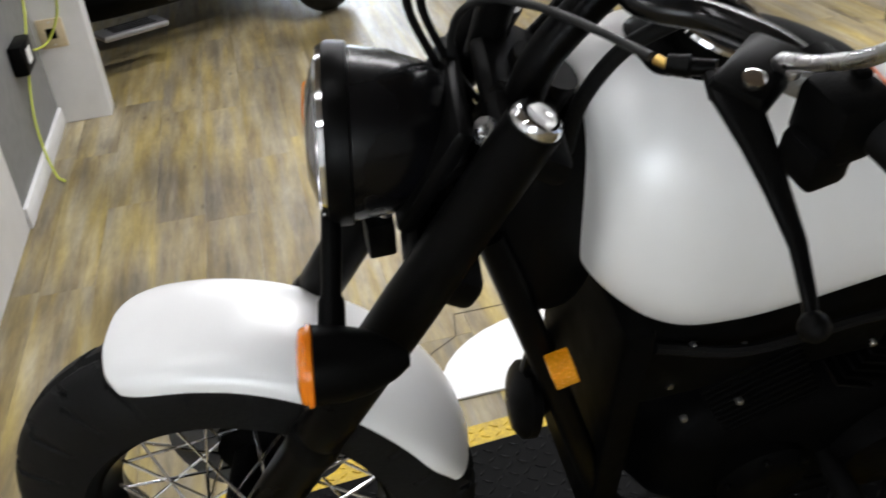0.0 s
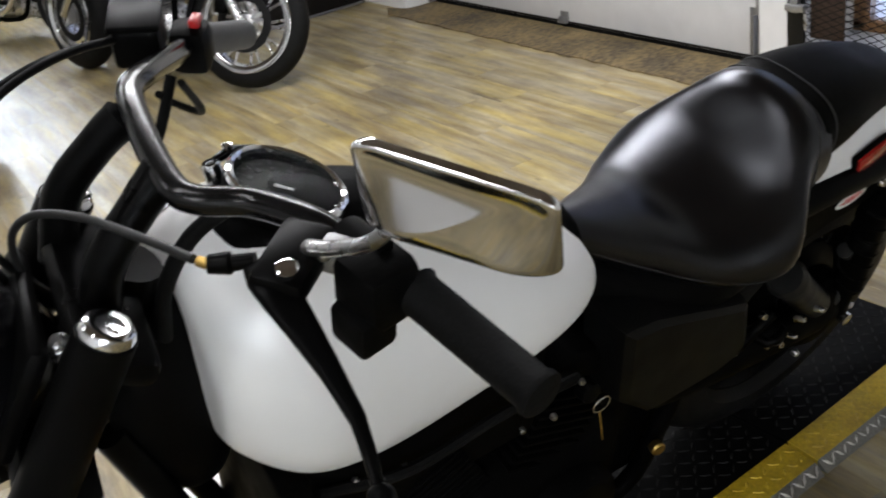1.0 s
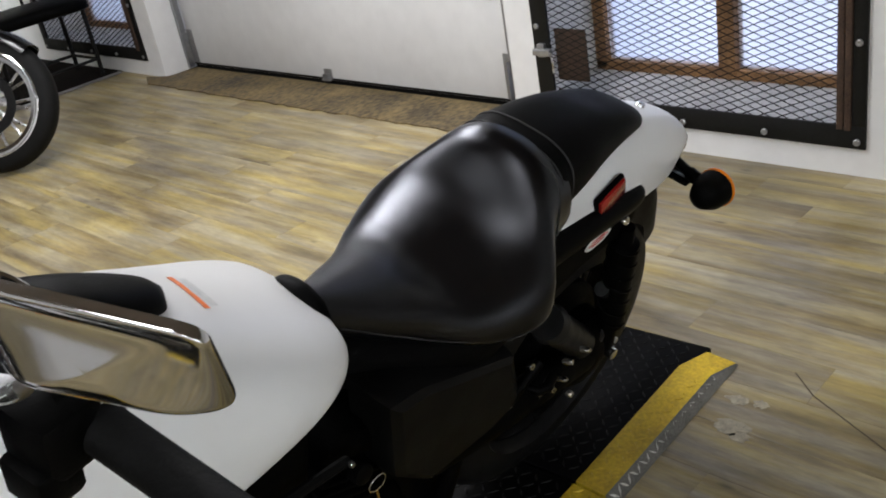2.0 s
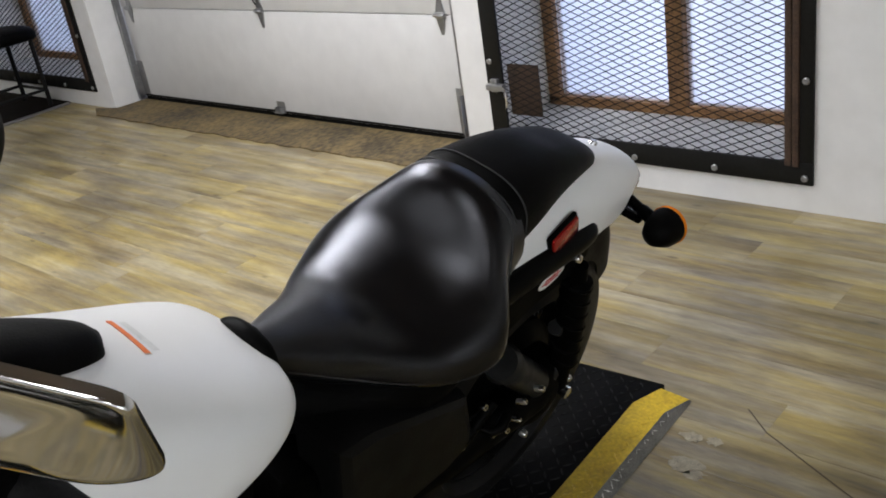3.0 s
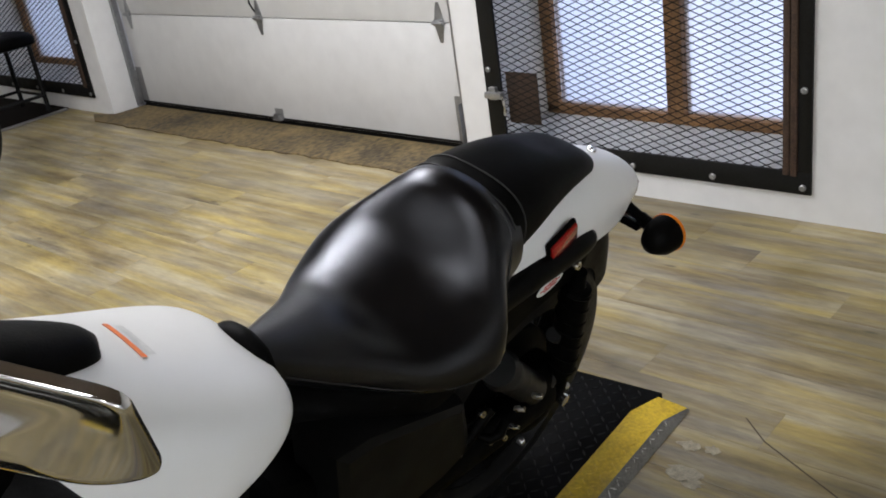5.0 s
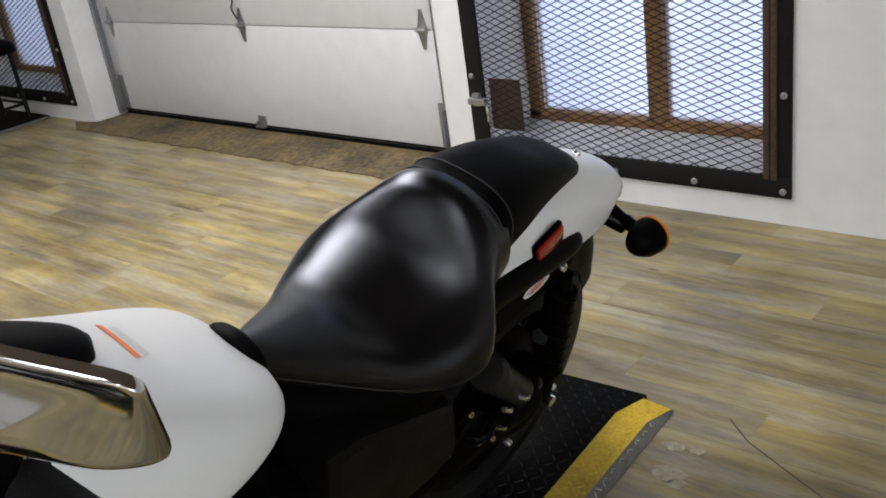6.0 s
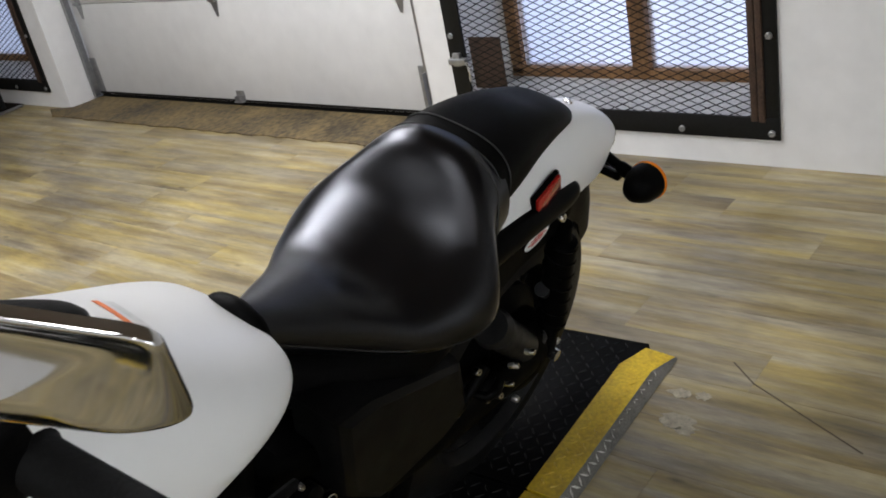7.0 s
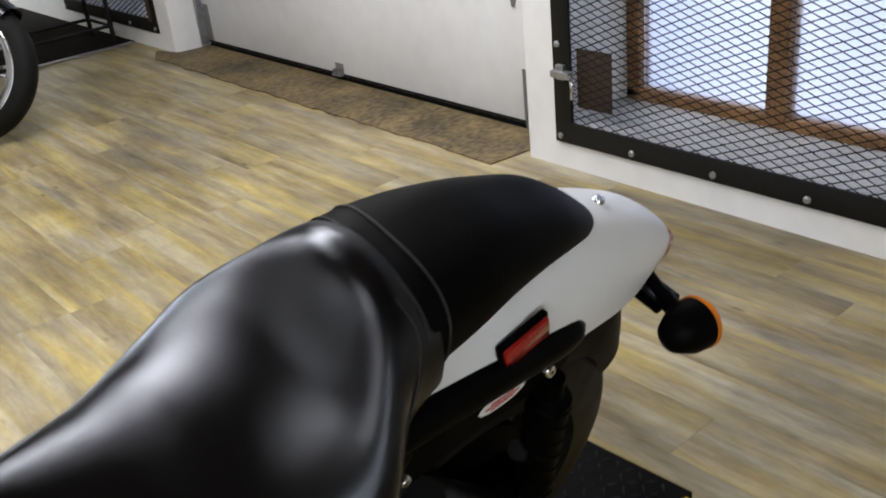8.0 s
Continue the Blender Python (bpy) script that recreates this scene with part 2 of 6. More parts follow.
SIDEP = material("black_side_plastic", (0.003, 0.003, 0.003), 0.42, spec=0.13, vary=0.15, scale=14, bump=0.15, bump_scale=350)
WORN = material("worn_bright_tread", (0.60, 0.59, 0.56), 0.4, 0.6, vary=0.4, scale=30, bump=0.2, bump_scale=150)
DARKSTEEL = material("dark_drilled_steel", (0.008, 0.008, 0.008), 0.5, 0.0, spec=0.12, vary=0.5, scale=120)
BRASS = material("brass", (0.6, 0.4, 0.12), 0.3, 1.0)
CREAM = material("cream_plastic", (0.6, 0.5, 0.33), 0.5)
LIME = material("lime_cable_sheath", (0.5, 0.55, 0.08), 0.45)
SATINGREY = material("satin_grey_alloy", (0.34, 0.34, 0.35), 0.35, 0.9, vary=0.15, scale=30)


# ---- mesh helpers ----
def link(name, bm, mat, parent=None, label="", smooth=True, sharp=40):
    me = bpy.data.meshes.new(name)
    bmesh.ops.recalc_face_normals(bm, faces=bm.faces)
    for e in bm.edges:
        if len(e.link_faces) == 2 and e.calc_face_angle(0) > radians(sharp):
            e.smooth = False
    for f in bm.faces:
        f.smooth = smooth
    bm.to_mesh(me)
    bm.free()
    me.materials.append(mat)
    ob = new(name, me)
    if parent is not None:
        ob.parent = parent
    if label:
        tagged(ob, label)
    return ob


def part(name, bm, mat, parent, label="", **kw):
    return link(name, bm, mat, parent, label, **kw)


def thing(name, m, label, category, group="", kind=""):
    ob = new(name)
    ob.empty_display_size = 0.1
    ob.matrix_world = m
    return tagged(ob, label, category, group, kind)


def box(size, at=(0, 0, 0), bevel=0.0, turn=None, bm=None, segs=2):
    out = bm or bmesh.new()
    one = bmesh.new()
    bmesh.ops.create_cube(one, size=1)
    bmesh.ops.scale(one, vec=size, verts=one.verts)
    if bevel:
        bmesh.ops.bevel(one, geom=list(one.edges), offset=bevel, segments=segs, profile=0.5, affect="EDGES")
    m = Matrix.Translation(at) @ (turn.to_4x4() if turn else Matrix())
    one.transform(m)
    tmp = bpy.data.meshes.new("tmp")
    one.to_mesh(tmp)
    one.free()
    out.from_mesh(tmp)
    bpy.data.meshes.remove(tmp)
    return out


def span(lo, hi, bevel=0.0, bm=None):
    """A box from corner to corner."""
    return box([b - a for a, b in zip(lo, hi)], [(a + b) / 2 for a, b in zip(lo, hi)], bevel, None, bm)


def rings(loops, closed=True, caps=True, bm=None):
    """Skin rings of points, one after another."""
    bm = bm or bmesh.new()
    rows = [[bm.verts.new(p) for p in ring] for ring in loops]
    n = len(rows[0])
    for a, b in zip(rows, rows[1:]):
        for i in range(n if closed else n - 1):
            j = (i + 1) % n
            bm.faces.new((a[i], a[j], b[j], b[i]))
    if caps and closed:
        bm.faces.new(rows[0])
        bm.faces.new(rows[-1])
    return bm


def smooth_path(points, steps=6):
    """A Catmull-Rom line through points."""
    p = [Vector(q) for q in points]
    p = [2 * p[0] - p[1], *p, 2 * p[-1] - p[-2]]
    out = []
    for a, b, c, d in zip(p, p[1:], p[2:], p[3:]):
        for k in range(steps):
            t = k / steps
            out.append(0.5 * (2 * b + (c - a) * t + (2 * a - 5 * b + 4 * c - d) * t * t + (3 * b - a - 3 * c + d) * t ** 3))
    return [*out, p[-2]]


def tube(points, radius, segs=12, bm=None, steps=0, squash=1.0):
    """A tube along points; radius: one, or one for each point given."""
    line = [Vector(p) for p in points]
    if steps:
        n = len(line)
        line = smooth_path(line, steps)
        if not isinstance(radius, (int, float)):
            radius = [float(v) for v in np.interp(np.linspace(0, n - 1, len(line)), range(n), radius)]
    if isinstance(radius, (int, float)):
        radius = [radius] * len(line)
    loops, up = [], None
    for i, p in enumerate(line):
        d = (line[min(i + 1, len(line) - 1)] - line[max(i - 1, 0)]).normalized()
        if up is None:
            up = d.orthogonal().normalized() if abs(d.z) > 0.9 else Vector((0, 0, 1))
        side = d.cross(up).normalized()
        up = side.cross(d).normalized()
        loops.append([p + radius[i] * (math.cos(a) * side + squash * math.sin(a) * up) for a in np.linspace(0, 2 * math.pi, segs, endpoint=False)])
    return rings(loops, bm=bm)


def lathe(profile, at=(0, 0, 0), axis=(0, 1, 0), segs=32, bm=None, hollow=False):
    """Turn a profile of (along the axis, radius) round the axis through at; hollow: a ring, with its profile closed."""
    if hollow:
        profile = [*profile, profile[0]]
    q = Vector(axis).to_track_quat("Z", "Y").to_matrix().to_4x4()
    m = Matrix.Translation(at) @ q
    loops = [[m @ Vector((r * math.cos(a), r * math.sin(a), h)) for a in np.linspace(0, 2 * math.pi, segs, endpoint=False)] for h, r in profile]
    return rings(loops, bm=bm, caps=not hollow)


def pillow(x, w, zb, zt, n=2.4, nb=None, segs=28, y=0.0):
    """A ring across the bike at x: half width w, from zb up to zt; n squares the upper half, nb the lower."""
    zc, out = zb + (zt - zb) * 0.42, []
    for a in np.linspace(0, 2 * math.pi, segs, endpoint=False):
        c, s = math.cos(a), math.sin(a)
        k = n if s >= 0 else (nb or n)
        e = 2 / k
        out.append(Vector((x, y + w * math.copysign(abs(c) ** e, c), zc + (zt - zc if s >= 0 else zc - zb) * math.copysign(abs(s) ** e, s))))
    return out


def spread(sections, steps=5):
    """Smooth in-between sections."""
    pts = np.array(sections, float)
    out = []
    for col in range(pts.shape[1]):
        out.append([v.x for v in smooth_path([(q, 0, 0) for q in pts[:, col]], steps)])
    return list(zip(*out))


def body(sections, n=2.4, nb=None, steps=5, segs=28):
    return rings([pillow(x, max(w, 0.002), zb, max(zt, zb + 0.004), n, nb, segs) for x, w, zb, zt in spread(sections, steps)])


def bolt(at, axis, r=0.008, h=0.006):
    return lathe([(0, r), (h * 0.7, r), (h, r * 0.75), (h, r * 0.35), (h * 0.6, r * 0.3)], at, axis, 12)


# ---- the room ----
XW, XD = 3.43, 3.63           # wall face and door plane
NORTH, SOUTH, WEST = 9.2, -2.6, -2.6
HIGH = 2.2                    # top of the door and the windows


def structure(name, bm, mat, label, category, **kw):
    return tagged(link(name, bm, mat, None, **kw), label, category, "", "structure")


floor = structure("floor", span((WEST, SOUTH, -0.1), (3.79, NORTH, -0.006)), JOINT, "washed oak vinyl plank floor with dark joints", "floor")
structure("ceiling", span((WEST, SOUTH, CEIL), (4.6, NORTH, CEIL + 0.12)), CEILING, "plain dark ceiling over the showroom", "ceiling")

# east wall: solid stretches and the pieces above and below the openings
WIN1, WIN2, DOOR = (1.37, 2.565), (5.69, 7.0), (2.74, 5.50)
bm = bmesh.new()
for lo, hi in (((SOUTH, 0), (WIN1[0], CEIL)), ((WIN1[0], 0), (WIN1[1], 0.125)), ((WIN1[0], HIGH), (WIN1[1], CEIL)), ((WIN1[1], 0), (DOOR[0], CEIL)),
               ((DOOR[0], HIGH), (DOOR[1], CEIL)), ((DOOR[1], 0), (WIN2[0], CEIL)), ((WIN2[0], 0), (WIN2[1], 0.125)), ((WIN2[0], HIGH), (WIN2[1], CEIL)), ((WIN2[1], 0), (NORTH, CEIL))):
    span((XW, lo[0], lo[1]), (XW + 0.36, hi[0], hi[1]), 0, bm)
bmesh.ops.remove_doubles(bm, verts=bm.verts, dist=0.0005)
structure("wall_east", bm, WALL, "white painted wall with barred windows and a garage door", "wall")
SHOP = (0.7, 2.5, 0.55, 2.15)    # glazed opening in the end wall: x, x, z, z
bm = bmesh.new()
for lo, hi in (((WEST, 0), (SHOP[0], CEIL)), ((SHOP[1], 0), (4.6, CEIL)), ((SHOP[0], 0), (SHOP[1], SHOP[2])), ((SHOP[0], SHOP[3]), (SHOP[1], CEIL))):
    span((lo[0], NORTH, lo[1]), (hi[0], NORTH + 0.2, hi[1]), 0, bm)
structure("wall_north", bm, DULLWALL, "plain grey painted end wall with a shop window", "wall")
FRONT = (-2.3, 0.1, 0.5, 2.2)     # unseen glazed opening behind the camera, added to light the near side
bm = bmesh.new()
for lo, hi in (((WEST, 0), (FRONT[0], CEIL)), ((FRONT[1], 0), (4.6, CEIL)), ((FRONT[0], 0), (FRONT[1], FRONT[2])), ((FRONT[0], FRONT[3]), (FRONT[1], CEIL))):
    span((lo[0], SOUTH - 0.2, lo[1]), (hi[0], SOUTH, hi[1]), 0, bm)
structure("wall_south", bm, WALL, "plain white painted end wall with a shop window", "wall")
structure("wall_west", span((WEST - 0.2, SOUTH, 0), (WEST, NORTH, CEIL)), WALL, "plain white painted side wall", "wall")

# partition beside the front wheel, with its casing and baseboard
# a white wall: the flat grey stands in for the shade over it
structure("wall_partition", span((-0.55, 3.11, 0), (-0.405, 4.03, CEIL)), material("white_wall_in_shade", (0.19, 0.19, 0.185), 0.65, vary=0.12, scale=2.5, bump=0.1, bump_scale=60), "white partition wall, greyed for the shade that lies on it", "wall")
structure("partition_end", span((-0.60, 4.03, 0.0), (-0.213, 4.15, CEIL), 0.004), WALL, "white painted end post of the partition", "wall")
structure("baseboard", span((-0.405, 3.11, 0), (-0.39, 4.028, 0.07), 0.003), WALL, "white painted baseboard along the partition", "baseboard")
structure("door_casing", span((-0.55, 2.2, 0), (-0.40, 3.107, 2.3), 0.004), WALL, "white painted flat door casing", "trim")

# threshold of stained plywood in front of the garage door
bm = bmesh.new()
sheet = [(3.625, 2.77), (3.625, 5.46), (3.44, 5.49), (3.385, 5.66)]
rough_edge = random.Random(5)
sheet += [(3.295 + rough_edge.uniform(-0.008, 0.010), y) for y in np.arange(5.50, 2.77, -0.06)]
rings([[(x, y, 0.0) for x, y in sheet], [(x, y, 0.006) for x, y in sheet]], bm=bm)
tagged(link("plywood_threshold", bm, PLY, None), "stained brown plywood strip before the garage door", "floor strip", "", "structure")


def garage_door():
    d = thing("garage_door", Matrix.Translation((XD, 0, 0)), "white insulated sectional garage door, closed", "garage door", kind="structure")
    y0, y1 = 2.90, 5.47
    for i in range(4):
        z0 = 0.022 + 0.533 * i
        part("panel", span((0, y0, z0), (0.045, y1, z0 + 0.529), 0.004), DOORW, d)
    part("bottom_seal", span((0.002, y0, 0.002), (0.04, y1, 0.026), 0.004), RUBBER, d, "black rubber bottom seal")
    part("bottom_rail", span((-0.004, y0, 0.026), (0.0, y1, 0.036)), IRON, d, "dark bottom rail")
    for y in (y0 + 0.085, (y0 + y1) / 2, y1 - 0.085):
        for i in range(1, 4):
            z = 0.022 + 0.533 * i
            bm = bmesh.new()
            for s in (1, -1):       # tapering leaf above and below the seam
                pts = [(-0.004, y - 0.028, z), (-0.004, y + 0.028, z), (-0.004, y + 0.007, z + s * 0.085), (-0.004, y - 0.007, z + s * 0.085)]
                rings([pts, [(0.0, b, c) for _, b, c in pts]], bm=bm)
            hinge = part("hinge", bm, GALV, d, "galvanised steel hinge")
            bm = tube([(-0.014, y - 0.03, z), (-0.014, y + 0.03, z)], 0.008, 8)
            span((-0.02, y - 0.02, z - 0.012), (-0.002, y + 0.02, z + 0.012), 0.003, bm)
            part("knuckle", bm, GALV, hinge)
    for y in ((y0 + y1) / 2 + 0.0,):
        bm = span((-0.03, y - 0.032, 0.028), (0.0, y + 0.032, 0.034))
        span((-0.004, y - 0.032, 0.034), (0.0, y + 0.032, 0.085), 0.002, bm)
        for k in (-0.018, 0, 0.018):
            span((-0.03, y + k - 0.003, 0.034), (-0.004, y + k + 0.003, 0.06), 0, bm)
        part("lift_bracket", bm, GALV, d, "galvanised bottom bracket")
    for y, s in ((y0, 1), (y1, -1)):
        bm = span((-0.003, min(y, y + s * 0.06), 0.03), (0.0, max(y, y + s * 0.06), 0.24), 0.002)
        span((-0.05, min(y + s * 0.0, y + s * 0.004), 0.03), (0.0, max(y + s * 0.0, y + s * 0.004), 0.22), 0, bm)
        tube([(-0.03, y - s * 0.01, 0.06), (-0.03, y - s * 0.05, 0.06)], 0.006, 8, bm)
        lathe([(-0.008, 0.023), (0.008, 0.023)], (-0.03, y - s * 0.05, 0.06), (0, 1, 0), 14, bm)
        part("corner_bracket", bm, GALV, d, "galvanised corner bracket with roller")
        y2, deep = y - s * 0.012, 0.045 if s < 0 else 0.025
        bm = span((-deep, min(y2, y2 - s * 0.004), 0.012), (0.0, max(y2, y2 - s * 0.004), HIGH))
        span((-deep, min(y2, y2 + s * 0.02), 0.012), (0.004 - deep, max(y2, y2 + s * 0.02), HIGH), 0, bm)
        part("track", bm, GALV, d, "galvanised steel vertical track")
    # lift cable beside the middle hinge
    part("pull_cord", tube([(-0.01, 4.19, 1.1), (-0.012, 4.2, 0.72), (-0.02, 4.215, 0.64), (-0.012, 4.195, 0.585)], 0.004, 6, steps=6), IRON, d, "thin black cord")
    return d


garage_door()


def window(number, y0, y1, z0, panes, latch=False):
    """A deep window recess behind an expanded-metal grille in an iron frame."""
    w = thing("window_%d" % number, Matrix.Translation((XW, 0, 0)), "deep window behind a black expanded-metal security grille", "window", kind="structure")
    deep = 0.33
    part("window_sill", span((0.0, y0 + 0.001, z0 - 0.004), (deep - 0.02, y1 - 0.001, z0 + 0.042), 0.0), SILL, w, "dusty grey sill")
    part("reveal", span((0.002, y1 - 0.012, z0), (deep, y1, HIGH)), REVEAL, w)
    part("reveal", span((0.002, y0, z0), (deep, y0 + 0.012, HIGH)), REVEAL, w)
    part("head", span((0.002, y0, HIGH - 0.012), (deep, y1, HIGH)), REVEAL, w)
    a, b, rail = y0 + 0.012, y1 - 0.012, 0.055
    frame_bm = span((deep - 0.02, a, z0), (deep + 0.045, b, z0 + 0.08), 0.004)
    span((deep - 0.02, a, z0 + 0.05), (deep + 0.045, a + rail, HIGH), 0.004, frame_bm)
    span((deep - 0.02, b - rail, z0 + 0.05), (deep + 0.045, b, HIGH), 0.004, frame_bm)
    part("window_frame", frame_bm, TIMBER, w, "brown stained timber frame")
    step = (b - a - 2 * rail) / panes
    for i in range(panes):
        lo, hi = a + rail + i * step, a + rail + (i + 1) * step
        if i:
            part("mullion", span((deep - 0.028, lo - 0.034, z0 + 0.05), (deep + 0.045, lo + 0.034, HIGH), 0.005), TIMBER, w)
            lo += 0.034
        if i < panes - 1:
            hi -= 0.034
        pane = part("pane", span((deep + 0.01, lo, z0 + 0.08), (deep + 0.016, hi, HIGH - 0.02)), FROST, w, "frosted pane with daylight behind")
        pane.visible_shadow = False
    # grille frame: angle iron proud of the wall
    f, out = 0.075, 0.012
    part("grille_frame", span((-out, y0 - 0.035, z0 - 0.03), (0.0, y1 + 0.035, z0 - 0.03 + f), 0.002), IRON, w)
    for lo, hi in ((y0 - 0.035, y0 + 0.008), (y1 + 0.035 - f, y1 + 0.035)):
        part("grille_frame", span((-out, lo, z0 - 0.03 + f), (0.0, hi, HIGH + 0.05), 0.002), IRON, w)
    part("hinge_bar", span((-out - 0.006, y0 + 0.009, z0 + 0.03), (-out + 0.012, y0 + 0.03, HIGH), 0.003), RUSTY, w, "rusty hinge bar")
    part("hinge_bar", span((-out - 0.002, y0 + 0.034, z0 + 0.03), (-out + 0.012, y0 + 0.056, HIGH), 0.003), RUSTY, w)
    for k in range(5):
        y = y0 - 0.01 + k * (y1 - y0 + 0.02) / 4
        part("bolt", bolt((-out, y, z0 - 0.006), (-1, 0, 0), 0.011, 0.008), GALV, w)
    for k in range(6):
        for y in (y0 - 0.012, y1 + 0.012):
            part("bolt", bolt((-out, y, z0 + 0.31 + 0.33 * k), (-1, 0, 0), 0.011, 0.008), GALV, w)
    # expanded metal: slanted strands joined in diamonds
    bm = bmesh.new()
    ya, yb, za, zb = y0 + 0.05, y1 - 0.036, z0 + 0.04, HIGH
    dw, dh = 0.060, 0.0255
    rows, cols = int((zb - za) / dh), int((yb - ya) / dw)
    dw, dh = (yb - ya) / cols, (zb - za) / rows
    h = 0.0019
    for r in range(rows):
        for c in range(cols):
            y, z = ya + c * dw, za + r * dh
            for p, q in (((y, z + dh / 2), (y + dw / 2, z + dh)), ((y + dw / 2, z + dh), (y + dw, z + dh / 2)), ((y, z + dh / 2), (y + dw / 2, z)), ((y + dw / 2, z), (y + dw, z + dh / 2))):
                v = [bm.verts.new((x, yy, zz)) for yy, zz in (p, q) for x, zz in ((-0.005, zz + h), (-0.005, zz - h), (-0.001, zz - h))]
                bm.faces.new((v[0], v[1], v[4], v[3]))
                bm.faces.new((v[1], v[2], v[5], v[4]))
    g = part("mesh", bm, IRON, w, "black expanded-metal mesh", smooth=False)
    g["kind"] = "stuff"
    if latch:
        y, z = y1 - 0.005, z0 + 0.215
        bm = span((-0.04, y - 0.05, z - 0.012), (-0.012, y + 0.03, z + 0.012), 0.003)
        span((-0.03, y - 0.02, z - 0.02), (-0.012, y + 0.015, z + 0.03), 0.003, bm)
        l = part("latch", bm, GALV, w, "galvanised sliding latch")
        part("padlock_shackle", tube([(-0.03, y - 0.045, z), (-0.035, y - 0.06, z - 0.02), (-0.035, y - 0.062, z - 0.075)], 0.006, 8, steps=4), STEEL, l)
        part("lock_plate", span((0.004, y1 - 0.20, z0 + 0.10), (0.010, y1 - 0.055, z0 + 0.30), 0.002), RUSTY, w, "dark rusty lock plate")
    return w


FROST = clear("frosted_glass", (0.9, 0.94, 1.0), 0.45, 1.0)
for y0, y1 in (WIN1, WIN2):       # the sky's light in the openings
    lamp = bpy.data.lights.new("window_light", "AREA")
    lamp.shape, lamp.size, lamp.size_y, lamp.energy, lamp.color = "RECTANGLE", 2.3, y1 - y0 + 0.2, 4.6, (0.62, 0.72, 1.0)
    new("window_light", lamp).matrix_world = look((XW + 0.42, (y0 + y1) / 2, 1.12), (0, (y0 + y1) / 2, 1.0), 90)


def end_wall_window(number, opening, y, out, watts):
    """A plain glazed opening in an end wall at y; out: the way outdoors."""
    x0, x1, z0, z1 = opening
    w = thing("window_%d" % number, Matrix.Translation((0, y, 0)), "plain shop window with daylight behind", "window", kind="structure")
    part("pane", span((x0, min(out * 0.10, out * 0.106), z0), (x1, max(out * 0.10, out * 0.106), z1)), FROST, w, "frosted pane").visible_shadow = False
    for lo, hi in (((x0, z0), (x0 + 0.05, z1)), ((x1 - 0.05, z0), (x1, z1)), ((x0 + 0.05, z0), (x1 - 0.05, z0 + 0.05)), ((x0 + 0.05, z1 - 0.05), (x1 - 0.05, z1))):
        part("window_frame", span((lo[0], min(out * 0.07, out * 0.14), lo[1]), (hi[0], max(out * 0.07, out * 0.14), hi[1])), TIMBER, w, "brown timber frame")
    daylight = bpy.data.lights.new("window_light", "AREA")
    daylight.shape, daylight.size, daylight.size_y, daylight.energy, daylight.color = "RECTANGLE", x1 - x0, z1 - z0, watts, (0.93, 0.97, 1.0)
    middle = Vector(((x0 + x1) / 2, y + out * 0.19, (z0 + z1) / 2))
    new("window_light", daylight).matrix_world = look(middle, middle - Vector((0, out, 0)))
    return w


end_wall_window(3, SHOP, NORTH, 1, 75)
# added, never in view: lights the tank's near side from the south
end_wall_window(4, FRONT, SOUTH, -1, 60)
window(1, *WIN1, 0.125, 2, True)
window(2, *WIN2, 0.125, 2)
tagged(link("backdrop", span((3.98, 0.6, -0.4), (4.0, 7.8, 2.74)), glowing("overcast_daylight", (0.56, 0.66, 1.0), 0.5)), "bright bluish daylight outside the windows", "backdrop", "", "structure")
# added slab, out of view, overhead between the wall and the backdrop
structure("light_well", span((3.8, -0.5, CEIL), (4.6, NORTH, CEIL + 0.1)), DULLWALL, "cover above the window wells", "wall")

# ceiling lamps
for i, (x, y, watts) in enumerate(LAMPS):
    t = thing("ceiling_light", Matrix.Translation((x, y, CEIL)), "white fluorescent strip light on the ceiling, out of view", "ceiling light", "ceiling lights")
    part("housing", span((-0.62, -0.14, -0.05), (0.62, 0.14, 0.0), 0.006), WALL, t)
    part("diffuser", span((-0.6, -0.12, -0.062), (0.6, 0.12, -0.05), 0.003), glowing("lamp_diffuser", (0.97, 0.98, 1.0), 4.0) if i == 0 else bpy.data.materials["lamp_diffuser"], t, "glowing diffuser")
    lamp = bpy.data.lights.new("lamp", "AREA")
    lamp.shape, lamp.size, lamp.size_y, lamp.energy, lamp.color = "RECTANGLE", 1.2, 0.22, watts, (0.99, 0.985, 1.02)
    if 0 < y < 3 and x > 0:
        lamp.spread = radians(135)      # beam narrowed to leave the near floor darker
    new("lamp", lamp).matrix_world = Matrix.Translation((x, y, CEIL - 0.07))


# ---- mat under the motorcycle ----
MAT = Matrix.Translation((2.325, 1.195, 0)) @ Matrix.Rotation(radians(183.0), 4, "Z") @ Matrix.Scale(-1, 4, (0, 1, 0))


